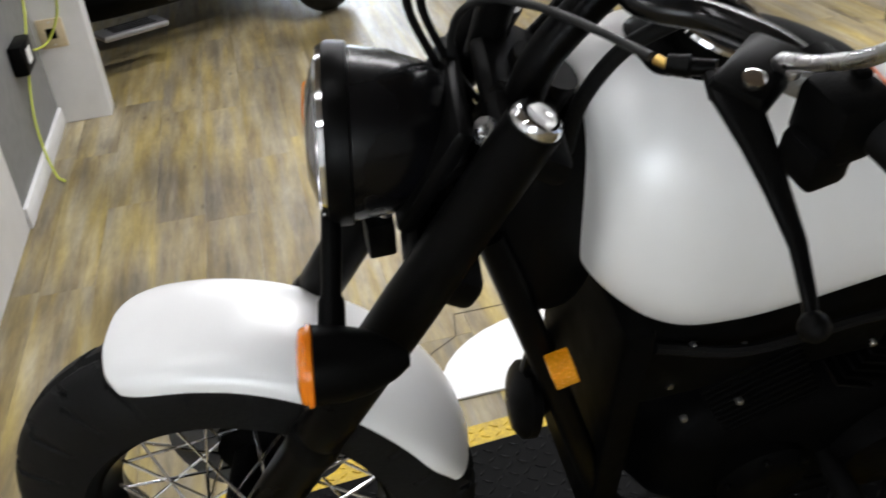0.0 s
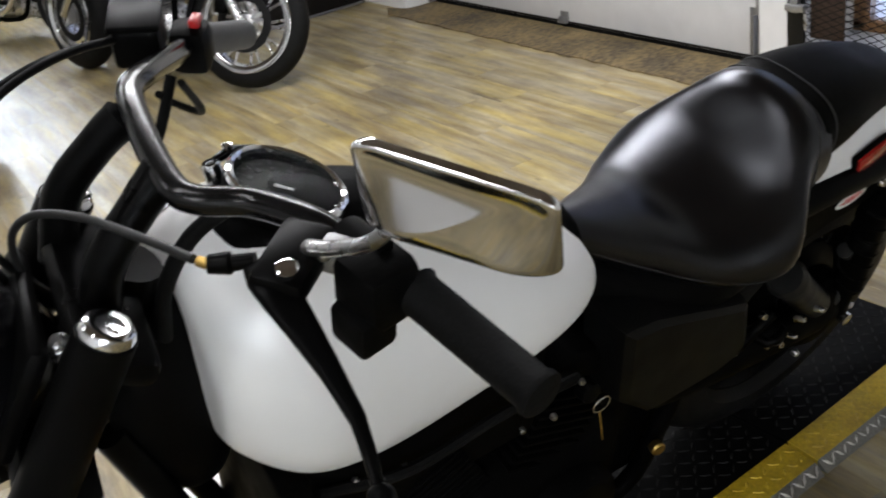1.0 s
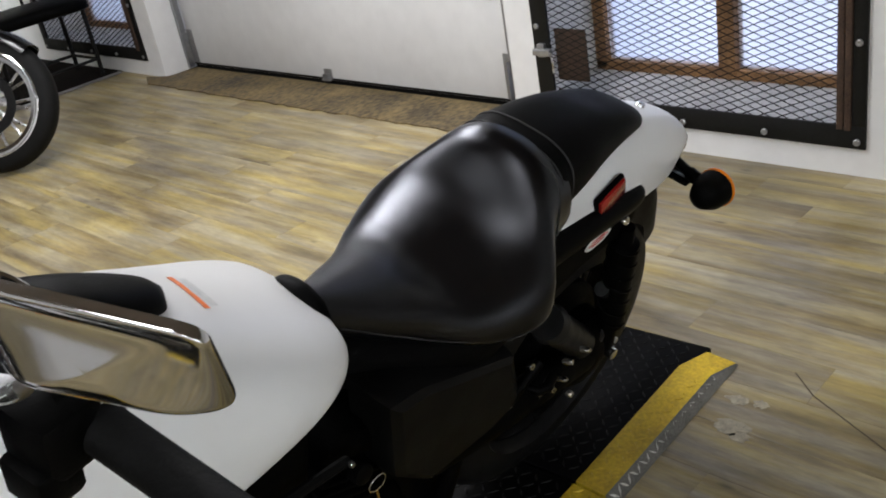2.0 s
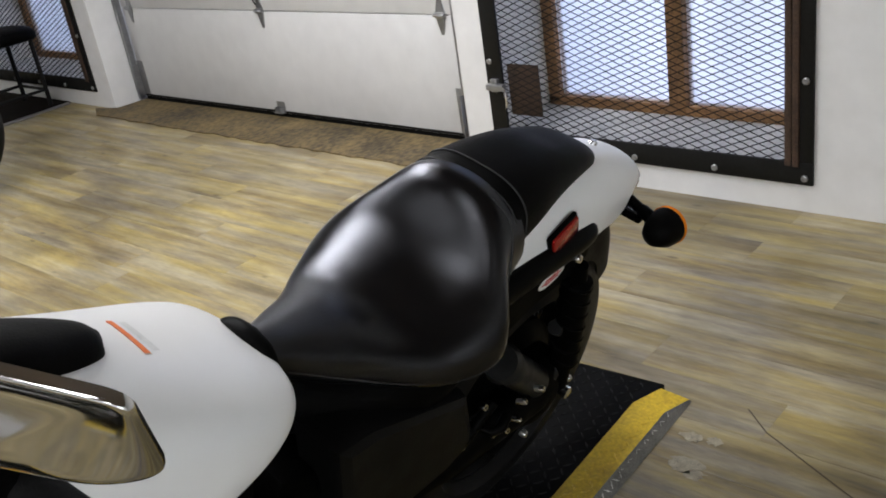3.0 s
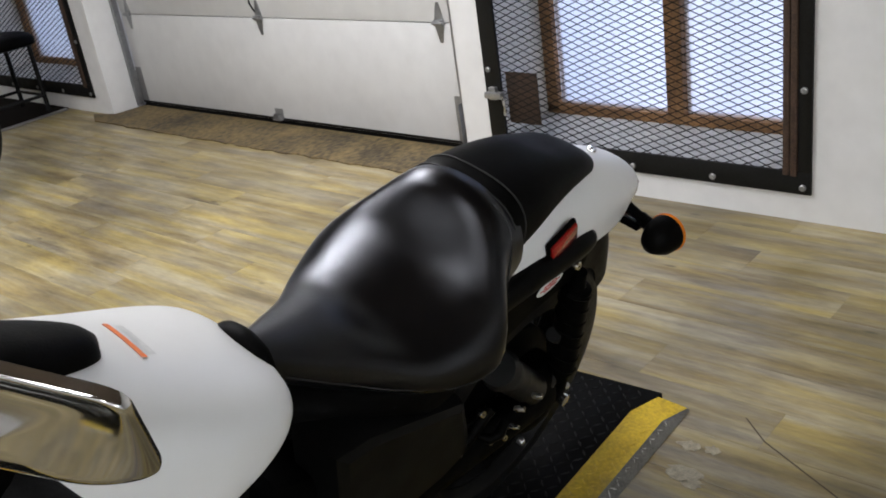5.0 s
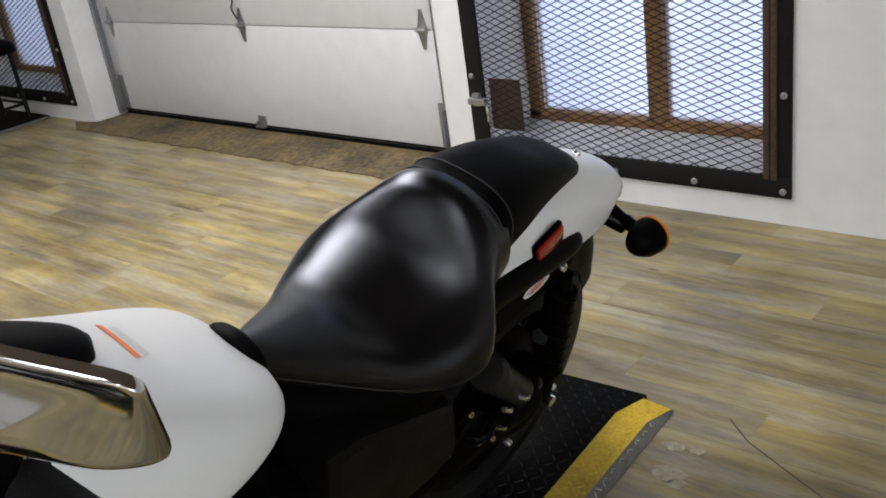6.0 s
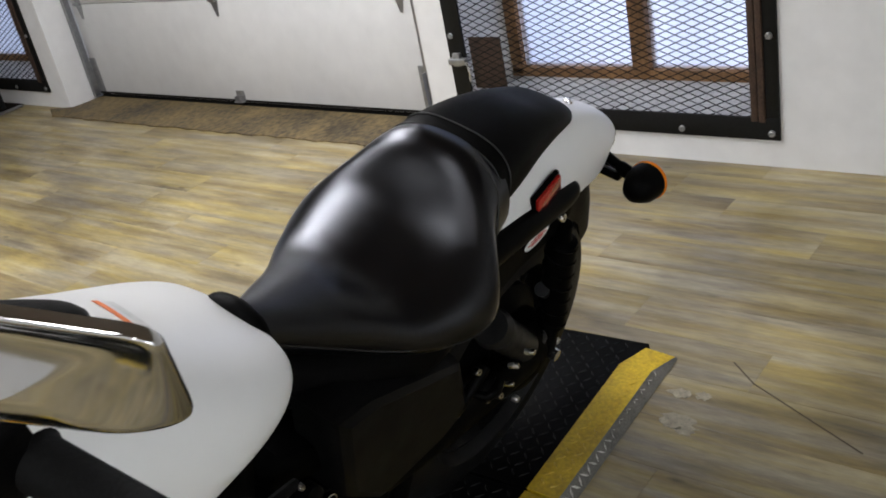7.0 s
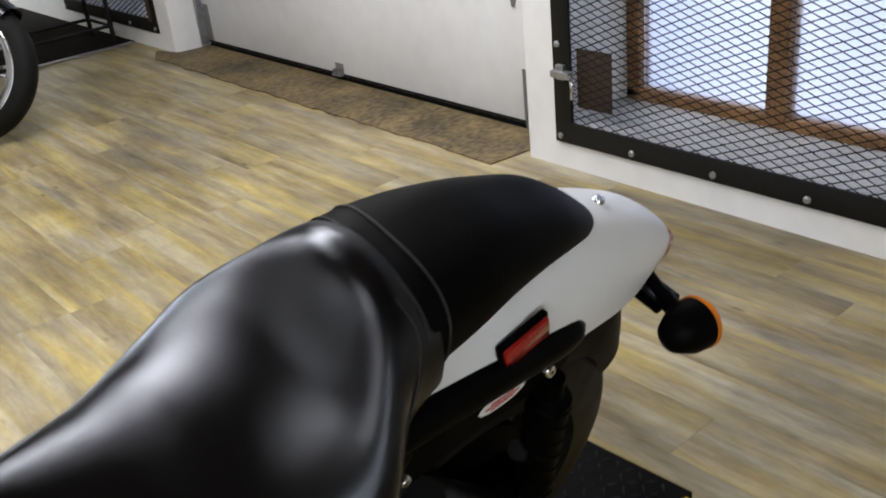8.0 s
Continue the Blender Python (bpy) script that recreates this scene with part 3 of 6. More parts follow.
def mat_tile(x0, x1):
    """A tile of diamond-tread mat: u runs along the bike from the rear end, v across, both from the rear near corner."""
    t = thing("floor_mat", Matrix(), "black rubber floor mat with worn yellow borders", "floor mat", "floor mats under the motorcycle")
    W, tp, lip = 0.62, 0.030, 0.021
    rear = x0 == 0
    # outlines of (u, v, z), near side; the end tile's border and edge taper to its corner
    tip = (x0 + 0.004, -0.009, 0.009) if rear else (x0, 0.010, lip)
    bend = [(0.09, 0.012, lip)] if rear else []
    inner = [(0.097, 0.087, tp), (0.018, 0.056, tp)] if rear else [(x0, 0.078, tp)]
    border = [tip, *bend, (x1, 0.010, lip), (x1, 0.078, tp), *inner]
    edge = [(x0, -0.012, 0.001), (x1, -0.012, 0.001), (x1, 0.010, lip), *bend[::-1], tip]

    def far(points):
        return [(u, W - v, z) for u, v, z in points]

    def slab(points):
        top = [MAT @ Vector(p) for p in points]
        return rings([[Vector((p.x, p.y, 0.0005)) for p in top], top])
    near_line = [(x1, 0.078, tp), *inner]
    part("tread", slab([*near_line, *([(0.0, 0.056, tp), (0.0, W - 0.056, tp)] if rear else []), *far(near_line)[::-1]]), MATR, t)
    for side in (border, far(border)):
        part("border", slab(side), YELLOW, t, "worn yellow border")
    for side in (edge, far(edge)):
        part("edge", slab(side), MATEDGE, t, "scuffed grey sloping edge")

    def raised(mat, v0, v1, u0, height, step, size):
        """Raised bars in two slants over a strip."""
        bm = bmesh.new()
        nu, nv = int((x1 - u0) / step), max(1, round((v1 - v0) / step))
        for i in range(nu):
            for j in range(nv):
                u, v = u0 + (i + 0.5) * step, v0 + (j + 0.5) * (v1 - v0) / nv
                a = radians(40 if (i + j) % 2 else -40)
                du, dv = Vector((math.cos(a), math.sin(a), 0)), Vector((-math.sin(a), math.cos(a), 0))
                pts = [Vector((u, v, 0)) + q for q in (-du * size, -dv * 0.003, du * size, dv * 0.003)]
                c = Vector((u, v, 0))
                base = [bm.verts.new(MAT @ Vector((p.x, p.y, height(p.y)))) for p in pts]
                up = [bm.verts.new(MAT @ Vector((q.x, q.y, height(q.y) + 0.0022))) for q in [c + (p - c) * 0.6 for p in pts]]
                bm.faces.new(up)
                for k in range(4):
                    bm.faces.new((base[k], base[(k + 1) % 4], up[(k + 1) % 4], up[k]))
        ob = part("tread", bm, mat, t, smooth=False)
        ob["kind"] = "stuff"
    start = 0.115 if rear else x0
    raised(TREADR, 0.09, W - 0.09, x0 + 0.01, lambda v: tp, 0.026, 0.0125)
    raised(YELLOW, 0.018, 0.072, start, lambda v: lip + (tp - lip) * (v - 0.01) / 0.068, 0.026, 0.0115)
    raised(YELLOW, W - 0.072, W - 0.018, start, lambda v: lip + (tp - lip) * (W - v - 0.01) / 0.068, 0.026, 0.0115)
    raised(WORN, -0.009, 0.008, start - 0.03 if rear else x0, lambda v: 0.001 + (lip - 0.001) * (v + 0.012) / 0.022, 0.019, 0.0125)
    return t


mat_tile(0.0, 0.549)
mat_tile(0.557, 1.27)
mat_tile(1.276, 2.6)

# pale sheet lying beyond the mat
bm = bmesh.new()
arc = [(0.62 + 0.30 * (1 - math.cos(a)), 1.83 + 0.26 * math.sin(a)) for a in np.linspace(0, math.pi / 2, 10)] + [(1.5, 2.09), (1.5, 1.83)]
rings([[(x, y, 0.0005) for x, y in arc], [(x, y, 0.006) for x, y in arc]], bm=bm)
tagged(link("floor_sheet", bm, material("white_plastic_sheet", (0.75, 0.74, 0.72), 0.5, vary=0.06), None), "white plastic sheet with a rounded corner on the floor", "floor sheet")


# ---- the motorcycle ----
BIKE = Matrix.Translation((1.80, 1.43, 0.032)) @ Matrix.Rotation(radians(180), 4, "Z") @ Matrix.Rotation(radians(-20), 4, "X")
bike = thing("motorcycle", BIKE, "white and black cruiser motorcycle leaning on its side stand", "motorcycle")
RAKE = radians(29.5)
FORK = Vector((-math.sin(RAKE), 0, math.cos(RAKE)))     # up along the fork
AHEAD = Vector((math.cos(RAKE), 0, math.sin(RAKE)))
PIVOT = Vector((1.142, 0, 1.017))                       # steering axis
STEER = Matrix.Translation(PIVOT) @ Matrix.Rotation(radians(-10), 4, FORK) @ Matrix.Translation(-PIVOT)
TOP = PIVOT + AHEAD * 0.045                             # between the fork caps, wheels straight
REACH = 0.80                                            # fork cap to axle
AXLE = Vector((1.543, 0, 0.338))
WHEEL_TURN = Matrix.Translation(PIVOT) @ Matrix.Rotation(radians(-15.6), 4, FORK) @ Matrix.Translation(-PIVOT)
TREE = 0.13                                             # half the distance of the fork legs
REAR = Vector((0.021, 0, 0.335))


def steered(bm):
    bm.transform(STEER)
    return bm


def tyre_mesh(c, radius, width, rim, grooves):
    """A tyre with zigzag grooves sunk into its tread."""
    across, around_n = (41, 720) if grooves else (25, 90)
    loops = []
    for k in range(around_n):
        th = 2 * math.pi * k / around_n
        ring = [(-width * 0.30, rim - 0.006)]
        for a in np.linspace(0, math.pi, across):
            r = rim + 0.010 + (radius - rim - 0.010) * math.sin(a) ** 0.72
            u = -math.copysign(abs(math.cos(a)) ** 0.8, math.cos(a))
            if grooves and 0.10 < abs(u) < 0.965:
                phase = (th * grooves / (2 * math.pi) + 0.5 * (u < 0)) % 1.0
                want = float(np.interp(abs(u), (0.1, 0.50, 0.62, 0.965), (0.25, 0.60, 0.42, 0.72)))
                if abs(phase - want) < 0.062:
                    r -= 0.007
            elif grooves and abs(u) < 0.04:
                r -= 0.004
            ring.append((width / 2 * u, r))
        ring.append((width * 0.30, rim - 0.006))
        loops.append([Vector((c[0] + r * math.cos(th), c[1] + y, c[2] + r * math.sin(th))) for y, r in ring])
    bm = bmesh.new()
    rows = [[bm.verts.new(p) for p in ring] for ring in loops]
    for a, b in zip(rows, rows[1:] + rows[:1]):
        for i in range(len(a)):
            j = (i + 1) % len(a)
            bm.faces.new((a[i], a[j], b[j], b[i]))
    return bm


def spoked_wheel(name, c, radius, width, rim, turn, grooves, wire):
    """hub > tyre, rim, brake disc, spokes"""
    def place(bm):
        if turn:
            bm.transform(turn)
        return bm
    hub = part(name, place(lathe([(-0.08, 0.014), (-0.075, 0.05), (-0.06, 0.058), (-0.05, 0.034), (0.05, 0.034), (0.06, 0.058), (0.075, 0.05), (0.08, 0.014)], c, (0, 1, 0), 32)), CASE, bike, "black spoked wheel")
    part("tyre", place(tyre_mesh(c, radius, width, rim, grooves)), TYRE, hub, "black tyre with zigzag tread grooves", sharp=30)
    part("rim", place(lathe([(-width * 0.34, rim + 0.006), (-width * 0.34, rim - 0.008), (-width * 0.25, rim - 0.014), (0, rim - 0.026), (width * 0.25, rim - 0.014), (width * 0.34, rim - 0.008), (width * 0.34, rim + 0.006), (0, rim - 0.018)], c, (0, 1, 0), 64, hollow=True)), BLACK, hub, "black rim")
    part("brake_disc", place(lathe([(-0.086, 0.06), (-0.086, 0.135), (-0.09, 0.135), (-0.09, 0.06)], c, (0, 1, 0), 48, hollow=True)), SATINGREY, hub, "grey brake disc")
    for k in range(40):
        a = 2 * math.pi * k / 40
        side = 1 if k % 2 else -1
        twist = 0.75 * (1 if (k // 2) % 2 else -1)
        p = Vector(c) + Vector((0.055 * math.cos(a + twist), side * 0.064, 0.055 * math.sin(a + twist)))
        q = Vector(c) + Vector(((rim - 0.02) * math.cos(a), side * 0.006, (rim - 0.02) * math.sin(a)))
        part("spoke", place(tube([p, q], 0.0024, 6)), wire, hub)
    return hub


spoked_wheel("front_wheel", AXLE, 0.317, 0.125, 0.205, WHEEL_TURN, 24, CHROME)
spoked_wheel("rear_wheel", REAR, 0.318, 0.15, 0.205, None, 0, BLACK)


def fender(path, thick=0.004, n=2.6, segs=20):
    """An arched shell. path: (x, z, half width, drop of the sides) along the crown, front to back."""
    line = smooth_path([(x, 0, z) for x, z, *_ in path], 6)
    wid = [v.x for v in smooth_path([(q[2], 0, 0) for q in path], 6)]
    drp = [v.x for v in smooth_path([(q[3], 0, 0) for q in path], 6)]
    loops = []
    for i, p in enumerate(line):
        d = (line[min(i + 1, len(line) - 1)] - line[max(i - 1, 0)]).normalized()
        nrm = Vector((d.z, 0, -d.x))
        outer, inner = [], []
        for a in np.linspace(0, math.pi, segs):
            c, s = math.cos(a), math.sin(a)
            y = wid[i] * math.copysign(abs(c) ** (2 / n), c)
            z = -drp[i] * (1 - abs(s) ** (2 / n))
            outer.append(p + Vector((0, y, 0)) + nrm * z)
            inner.append(p + Vector((0, y * (1 - thick / wid[i]), 0)) + nrm * (z - thick * abs(s)))
        loops.append(outer + inner[::-1])
    return rings(loops)


def around(c, r, a0, a1, k=11):
    return [(c.x + r * math.cos(radians(a)), c.z + r * math.sin(radians(a))) for a in np.linspace(a0, a1, k)]


# front fender: rounded lip ahead of the fork, long tail behind
widths = [0.046, 0.066, 0.080, 0.086, 0.087, 0.087, 0.087, 0.087, 0.085, 0.078, 0.056]
drops = [0.016, 0.027, 0.034, 0.037, 0.037, 0.036, 0.036, 0.035, 0.034, 0.03, 0.02]
crown = [(1.546 + 0.317 * math.cos(radians(a)), 0.371 + 0.317 * math.sin(radians(a))) for a in (69, 70, 73, 79, 90, 103, 117, 131, 145, 159, 170)]
fender_bm = fender([(x, z, w, d) for (x, z), w, d in zip(crown, widths, drops)])
fender_bm.transform(WHEEL_TURN)
front_fender = part("front_fender", fender_bm, PEARL, bike, "pearl white front fender")
# fork: legs, covers, caps
FAR_LEG = 0.076                                         # the other leg, from the middle
for s, off in ((1, TREE), (-1, FAR_LEG)):
    foot = TOP - FORK * (REACH + 0.03) + Vector((0, s * max(off, 0.11), 0))
    cap = TOP + Vector((0, s * off, 0))
    up = (cap - foot).normalized()
    leg = part("fork_leg", steered(tube([foot, foot + up * 0.02, foot + up * 0.12, foot + up * 0.34, foot + up * 0.35, foot + up * 0.37], [0.02, 0.027, 0.028, 0.03, 0.032, 0.028], 20)), BLACK, bike, "satin black fork leg")
    cover = part("fork_cover", steered(tube([foot + up * 0.365, foot + up * 0.37, foot + up * 0.42, foot + up * 0.60, foot + up * 0.64, cap], [0.026, 0.0285, 0.029, 0.029, 0.0275, 0.0262], 24)), BLACK, bike, "satin black fork cover")
    part("fork_cap", steered(lathe([(0, 0.024), (0.005, 0.024), (0.010, 0.0215), (0.0115, 0.018), (0.0105, 0.012), (0.0105, 0.0)], cap, FORK, 28)), CHROME, cover, "chrome fork cap")
    part("axle_end", steered(lathe([(-0.03, 0.018), (0.012, 0.018), (0.018, 0.011)], AXLE + Vector((0, s * max(off, 0.11), 0)), (0, s, 0), 16)), STEEL, leg)
MIDDLE = Vector((0, (TREE - FAR_LEG) / 2, 0))
for h, wd in ((0.035, 0.03), (0.20, 0.04)):
    c = TOP + MIDDLE - FORK * h - AHEAD * 0.02
    part("triple_clamp", steered(box((0.075, TREE + FAR_LEG + 0.02, wd), c, 0.012, Matrix.Rotation(-RAKE, 3, "Y"))), BLACK, bike, "black triple clamp")
part("clamp_cover", steered(box((0.02, 0.16, 0.13), TOP + MIDDLE - FORK * 0.11 + AHEAD * 0.035, 0.008, Matrix.Rotation(-RAKE, 3, "Y"))), BLACK, bike, "black cover plate between the fork legs")
part("clamp_bolt", steered(lathe([(0, 0.013), (0.006, 0.013), (0.006, 0.006), (0.003, 0.006), (0.003, 0.0)], TOP - FORK * 0.03 + Vector((0.02, 0.10, 0)), AHEAD + Vector((0, 0.5, 0)), 16)), STEEL, bike, "steel socket bolt")
part("steering_head", tube([PIVOT - FORK * 0.24, PIVOT - FORK * 0.01], 0.036, 20), BLACK, bike, "black steering head")

# headlight
HL = Vector((1.338, 0.0, 0.968))
HF = Vector((1, -0.15, 0.06)).normalized()
shell = part("headlight", lathe([(-0.115, 0.0), (-0.113, 0.02), (-0.10, 0.045), (-0.07, 0.066), (-0.035, 0.078), (0.0, 0.083), (0.004, 0.083)], HL, HF, 48), SHELL, bike, "satin black bullet headlight")
part("bezel", lathe([(0.002, 0.0835), (0.004, 0.087), (0.02, 0.088), (0.026, 0.085), (0.027, 0.079), (0.012, 0.078)], HL, HF, 48), BLACK, shell, "black trim ring")
part("trim", lathe([(0.0262, 0.0845), (0.031, 0.0825), (0.031, 0.0785), (0.024, 0.0785)], HL, HF, 48), CHROME, shell, "chrome inner ring")
part("reflector_bowl", lathe([(0.012, 0.078), (-0.03, 0.062), (-0.06, 0.02), (-0.06, 0.001)], HL, HF, 40), CHROME, shell)
part("lens", lathe([(0.022, 0.0785), (0.034, 0.072), (0.043, 0.045), (0.046, 0.001)], HL, HF, 40), GLASS, shell, "clear headlight lens")
part("adjuster_screw", lathe([(0, 0.006), (0.006, 0.006), (0.007, 0.002)], HL + Vector((-0.02, 0.03, -0.082)), (0.1, 0.3, -1), 12), STEEL, shell)
part("headlight_bracket", steered(box((0.03, 0.07, 0.08), HL + Vector((-0.08, 0, -0.075)), 0.008)), BLACK, bike, "black headlight bracket")
part("brake_hose_joint", box((0.03, 0.03, 0.05), (1.325, 0.02, 0.845), 0.004), MATT, bike, "black hose joint below the headlight")


def signal(root, c, aim, r, back=1.0):
    aim = Vector(aim).normalized()
    root, c = Vector(root), Vector(c)
    s = part("turn_signal", tube([root, root.lerp(c, 0.55), root.lerp(c, 0.6), c], [0.0095, 0.0095, 0.0125, 0.0135], 16), MATT, bike, "black turn signal with amber lens")
    part("housing", lathe([(-2.0 * r * back, 0.0), (-1.97 * r * back, 0.2 * r), (-1.6 * r * back, 0.5 * r / back ** 0.5), (-0.9 * r * back, 0.84 * r), (-0.2 * r, 0.99 * r), (0.45 * r, 1.03 * r), (0.45 * r, 0.0)], c, aim, 36), MATT, s, "black bullet housing")
    part("lens", lathe([(0.45 * r, 1.0 * r), (0.5 * r, 1.07 * r), (0.62 * r, 1.07 * r), (0.64 * r, 1.0 * r), (0.70 * r, 1.0 * r), (0.80 * r, 0.93 * r), (0.88 * r, 0.6 * r), (0.91 * r, 0.001)], c, aim, 36), AMBER, s, "amber lens")
    return s


signal((1.374, 0.06, 0.93), (1.402, 0.185, 0.868), (1, -0.12, 0.08), 0.0355)
signal((1.345, -0.06, 0.90), (1.343, -0.19, 0.838), (1, -0.12, 0.08), 0.0355)
for s in (1, -1):
    root = Vector((-0.27, s * 0.02, 0.665))
    signal(root, (-0.238, s * (0.152 if s > 0 else 0.13), 0.65 if s > 0 else 0.60), (-1, s * 0.06, 0.0), 0.0345, 0.62)
    part("signal_bracket", box((0.05, 0.06, 0.012), (-0.262, s * 0.075, 0.638), 0.004), MATT, bike, "black slotted signal bracket")
    part("slot", box((0.007, 0.034, 0.002), (-0.250, s * 0.08, 0.6448), 0.0008), STEEL, bike.children[-1], "bright slot edge")

# tank
tank_sections = [(1.118, 0.06, 0.80, 0.94), (1.106, 0.118, 0.755, 0.985), (1.04, 0.154, 0.685, 1.016), (0.952, 0.156, 0.655, 1.002), (0.83, 0.151, 0.672, 0.945),
                 (0.72, 0.150, 0.72, 0.880), (0.65, 0.132, 0.75, 0.842), (0.612, 0.098, 0.782, 0.815), (0.588, 0.03, 0.787, 0.797)]
TANK_N = 2.2
tank = part("fuel_tank", body(tank_sections, TANK_N, 2.6, 6, 48), PEARL, bike, "pearl white teardrop fuel tank")


def tank_top(x, y):
    rows_ = sorted(spread(tank_sections, 6))
    xs = [q[0] for q in rows_]
    w, zb, zt = (float(np.interp(x, xs, [q[k] for q in rows_])) for k in (1, 2, 3))
    zc = zb + (zt - zb) * 0.42
    return zc + (zt - zc) * max(0.0, 1 - abs(y / w) ** TANK_N) ** (1 / TANK_N)


label_rows = []
for x, h in ((0.750, 0), (0.7502, 0.0008), (0.7568, 0.0008), (0.757, 0)):
    label_rows.append([(x, y, tank_top(x, y) + h + 0.0004) for y in np.linspace(-0.044, 0.027, 12)])
part("warning_label", rings(label_rows, closed=False), ORANGE, tank, "narrow orange label")
# narrow pale grey strip on the tank beside the orange label
part("label_print", rings([[(x, y, tank_top(x, y) + 0.0008) for y in np.linspace(-0.04, 0.022, 10)] for x in (0.736, 0.745)], closed=False), material("pale_grey_strip", (0.70, 0.70, 0.69), 0.45), tank)
# chrome-ringed speedometer in its black console
console = part("console", body([(1.065, 0.03, 0.93, 1.006), (1.05, 0.058, 0.93, 1.024), (1.0, 0.072, 0.93, 1.026), (0.95, 0.07, 0.93, 1.012), (0.89, 0.052, 0.93, 0.996), (0.84, 0.042, 0.92, 0.971), (0.805, 0.028, 0.91, 0.951), (0.792, 0.008, 0.91, 0.938)], 2.3, 2.3, 6, 32), MATT, bike, "black tank console")
SP, SN = Vector((0.983, 0.000, 1.011)), Vector((-0.40, 0.05, 1)).normalized()
gauge = part("speedometer", lathe([(-0.03, 0.046), (0.0, 0.052), (0.006, 0.056), (0.012, 0.056), (0.016, 0.052), (0.016, 0.051), (0.006, 0.050), (0.004, 0.0)], SP, SN, 48), MATT, bike, "round speedometer with a chrome ring")
part("ring", lathe([(0.0145, 0.0565), (0.018, 0.0555), (0.0195, 0.0525), (0.018, 0.0495), (0.013, 0.0495)], SP, SN, 48, hollow=True), CHROME, gauge, "chrome ring")
part("dial", lathe([(0.0065, 0.0465), (0.0072, 0.0465), (0.0072, 0.0005)], SP, SN, 48), DIAL, gauge, "dark grey dial")
FAINT = material("faint_grey_print", (0.11, 0.11, 0.11), 0.6, spec=0.1)
gq = Matrix.Translation(SP) @ SN.to_track_quat("Z", "Y").to_matrix().to_4x4()
for k in range(17):
    a = radians(-120 + 15 * k)
    tick = box((0.0014, 0.007 if k % 2 == 0 else 0.004, 0.0006), (0, 0.041, 0.0078))
    tick.transform(gq @ Matrix.Rotation(a - radians(90), 4, "Z"))
    part("tick", tick, FAINT, gauge)
for k in range(8):
    a = radians(-120 + 30 * k)
    bar_mark = box((0.006, 0.0045, 0.0006), (0, 0.032, 0.0078))
    bar_mark.transform(gq @ Matrix.Rotation(a - radians(90), 4, "Z"))
    part("scale_mark", bar_mark, material("dim_print", (0.08, 0.08, 0.08), 0.6, spec=0.1) if k == 0 else bpy.data.materials["dim_print"], gauge)
needle = box((0.0022, 0.044, 0.0012), (0, 0.012, 0.0095))
needle.transform(gq @ Matrix.Rotation(radians(155), 4, "Z"))
part("needle", needle, WHITEP, gauge, "white needle")
part("glass", lathe([(0.0145, 0.0475), (0.0165, 0.03), (0.017, 0.0005)], SP, SN, 40), clear("gauge_acrylic", (0.95, 0.97, 0.97), 0.0, 1.0, 1.03), gauge, "domed glass").visible_shadow = False
part("filler_cap", lathe([(0, 0.026), (0.008, 0.028), (0.014, 0.027), (0.018, 0.02), (0.019, 0.001)], (1.06, -0.09, 0.962), (0.3, -0.45, 1), 32), CHROME, tank, "chrome filler cap")
for k in range(8):
    a = 2 * math.pi * k / 8
    part("ring_screw", bolt(SP + (gq.to_3x3() @ Vector((0.05 * math.cos(a), 0.05 * math.sin(a), 0.015))), SN, 0.003, 0.002), CHROME, gauge)
for ob in (gauge, *gauge.children):
    ob.data.transform(Matrix.Translation(SP) @ Matrix.Scale(1.13, 4) @ Matrix.Translation(-SP))
part("ignition_lock", lathe([(-0.02, 0.010), (0.006, 0.010), (0.009, 0.008), (0.009, 0.004), (0.006, 0.003)], (1.030, -0.060, 1.024), (0.1, -0.2, 1), 20), CHROME, console, "chrome ignition lock")
part("lock_lug", tube([(1.022, -0.070, 1.026), (1.0, -0.080, 1.022), (0.972, -0.083, 1.012)], [0.005, 0.0065, 0.005], 12, steps=4), GLOSSY, console)
part("lock_lug", lathe([(0, 0.0065), (0.006, 0.006), (0.008, 0.001)], (1.003, -0.080, 1.026), (0, -0.2, 1), 14), CHROME, console)

# seat and pillion pad
seat_sections = [(0.612, 0.04, 0.775, 0.802), (0.575, 0.04, 0.735, 0.797), (0.52, 0.068, 0.70, 0.782), (0.46, 0.098, 0.67, 0.768), (0.38, 0.152, 0.645, 0.752), (0.29, 0.180, 0.640, 0.792), (0.225, 0.125, 0.68, 0.872), (0.175, 0.112, 0.72, 0.874)]
seat = part("rider_seat", body(seat_sections, 2.4, 2.0, 6, 48), LEATHER, bike, "glossy black vinyl rider seat")
pad_sections = [(0.203, 0.104, 0.745, 0.864), (0.173, 0.102, 0.748, 0.877), (0.110, 0.094, 0.760, 0.879), (0.045, 0.082, 0.775, 0.872), (-0.010, 0.073, 0.785, 0.858), (-0.068, 0.062, 0.785, 0.840), (-0.114, 0.046, 0.772, 0.815), (-0.148, 0.026, 0.758, 0.789), (-0.165, 0.006, 0.755, 0.772)]
pad = part("pillion_pad", body(pad_sections, 2.8, 2.2, 6, 48), LEATHER2, bike, "black vinyl pillion pad")


def on_ring(sections, x, degrees_up, n, nb, lift=0.0):
    rows_ = sorted(spread(sections, 6))
    xs = [q[0] for q in rows_]
    w, zb, zt = (float(np.interp(x, xs, [q[k] for q in rows_])) for k in (1, 2, 3))
    zc = zb + (zt - zb) * 0.42
    c, s = math.cos(radians(degrees_up)), math.sin(radians(degrees_up))
    e = 2 / (n if s >= 0 else nb)
    return Vector((x, (w + lift) * math.copysign(abs(c) ** e, c), zc + (zt + lift - zc if s >= 0 else zc - zb + lift) * math.copysign(abs(s) ** e, s)))


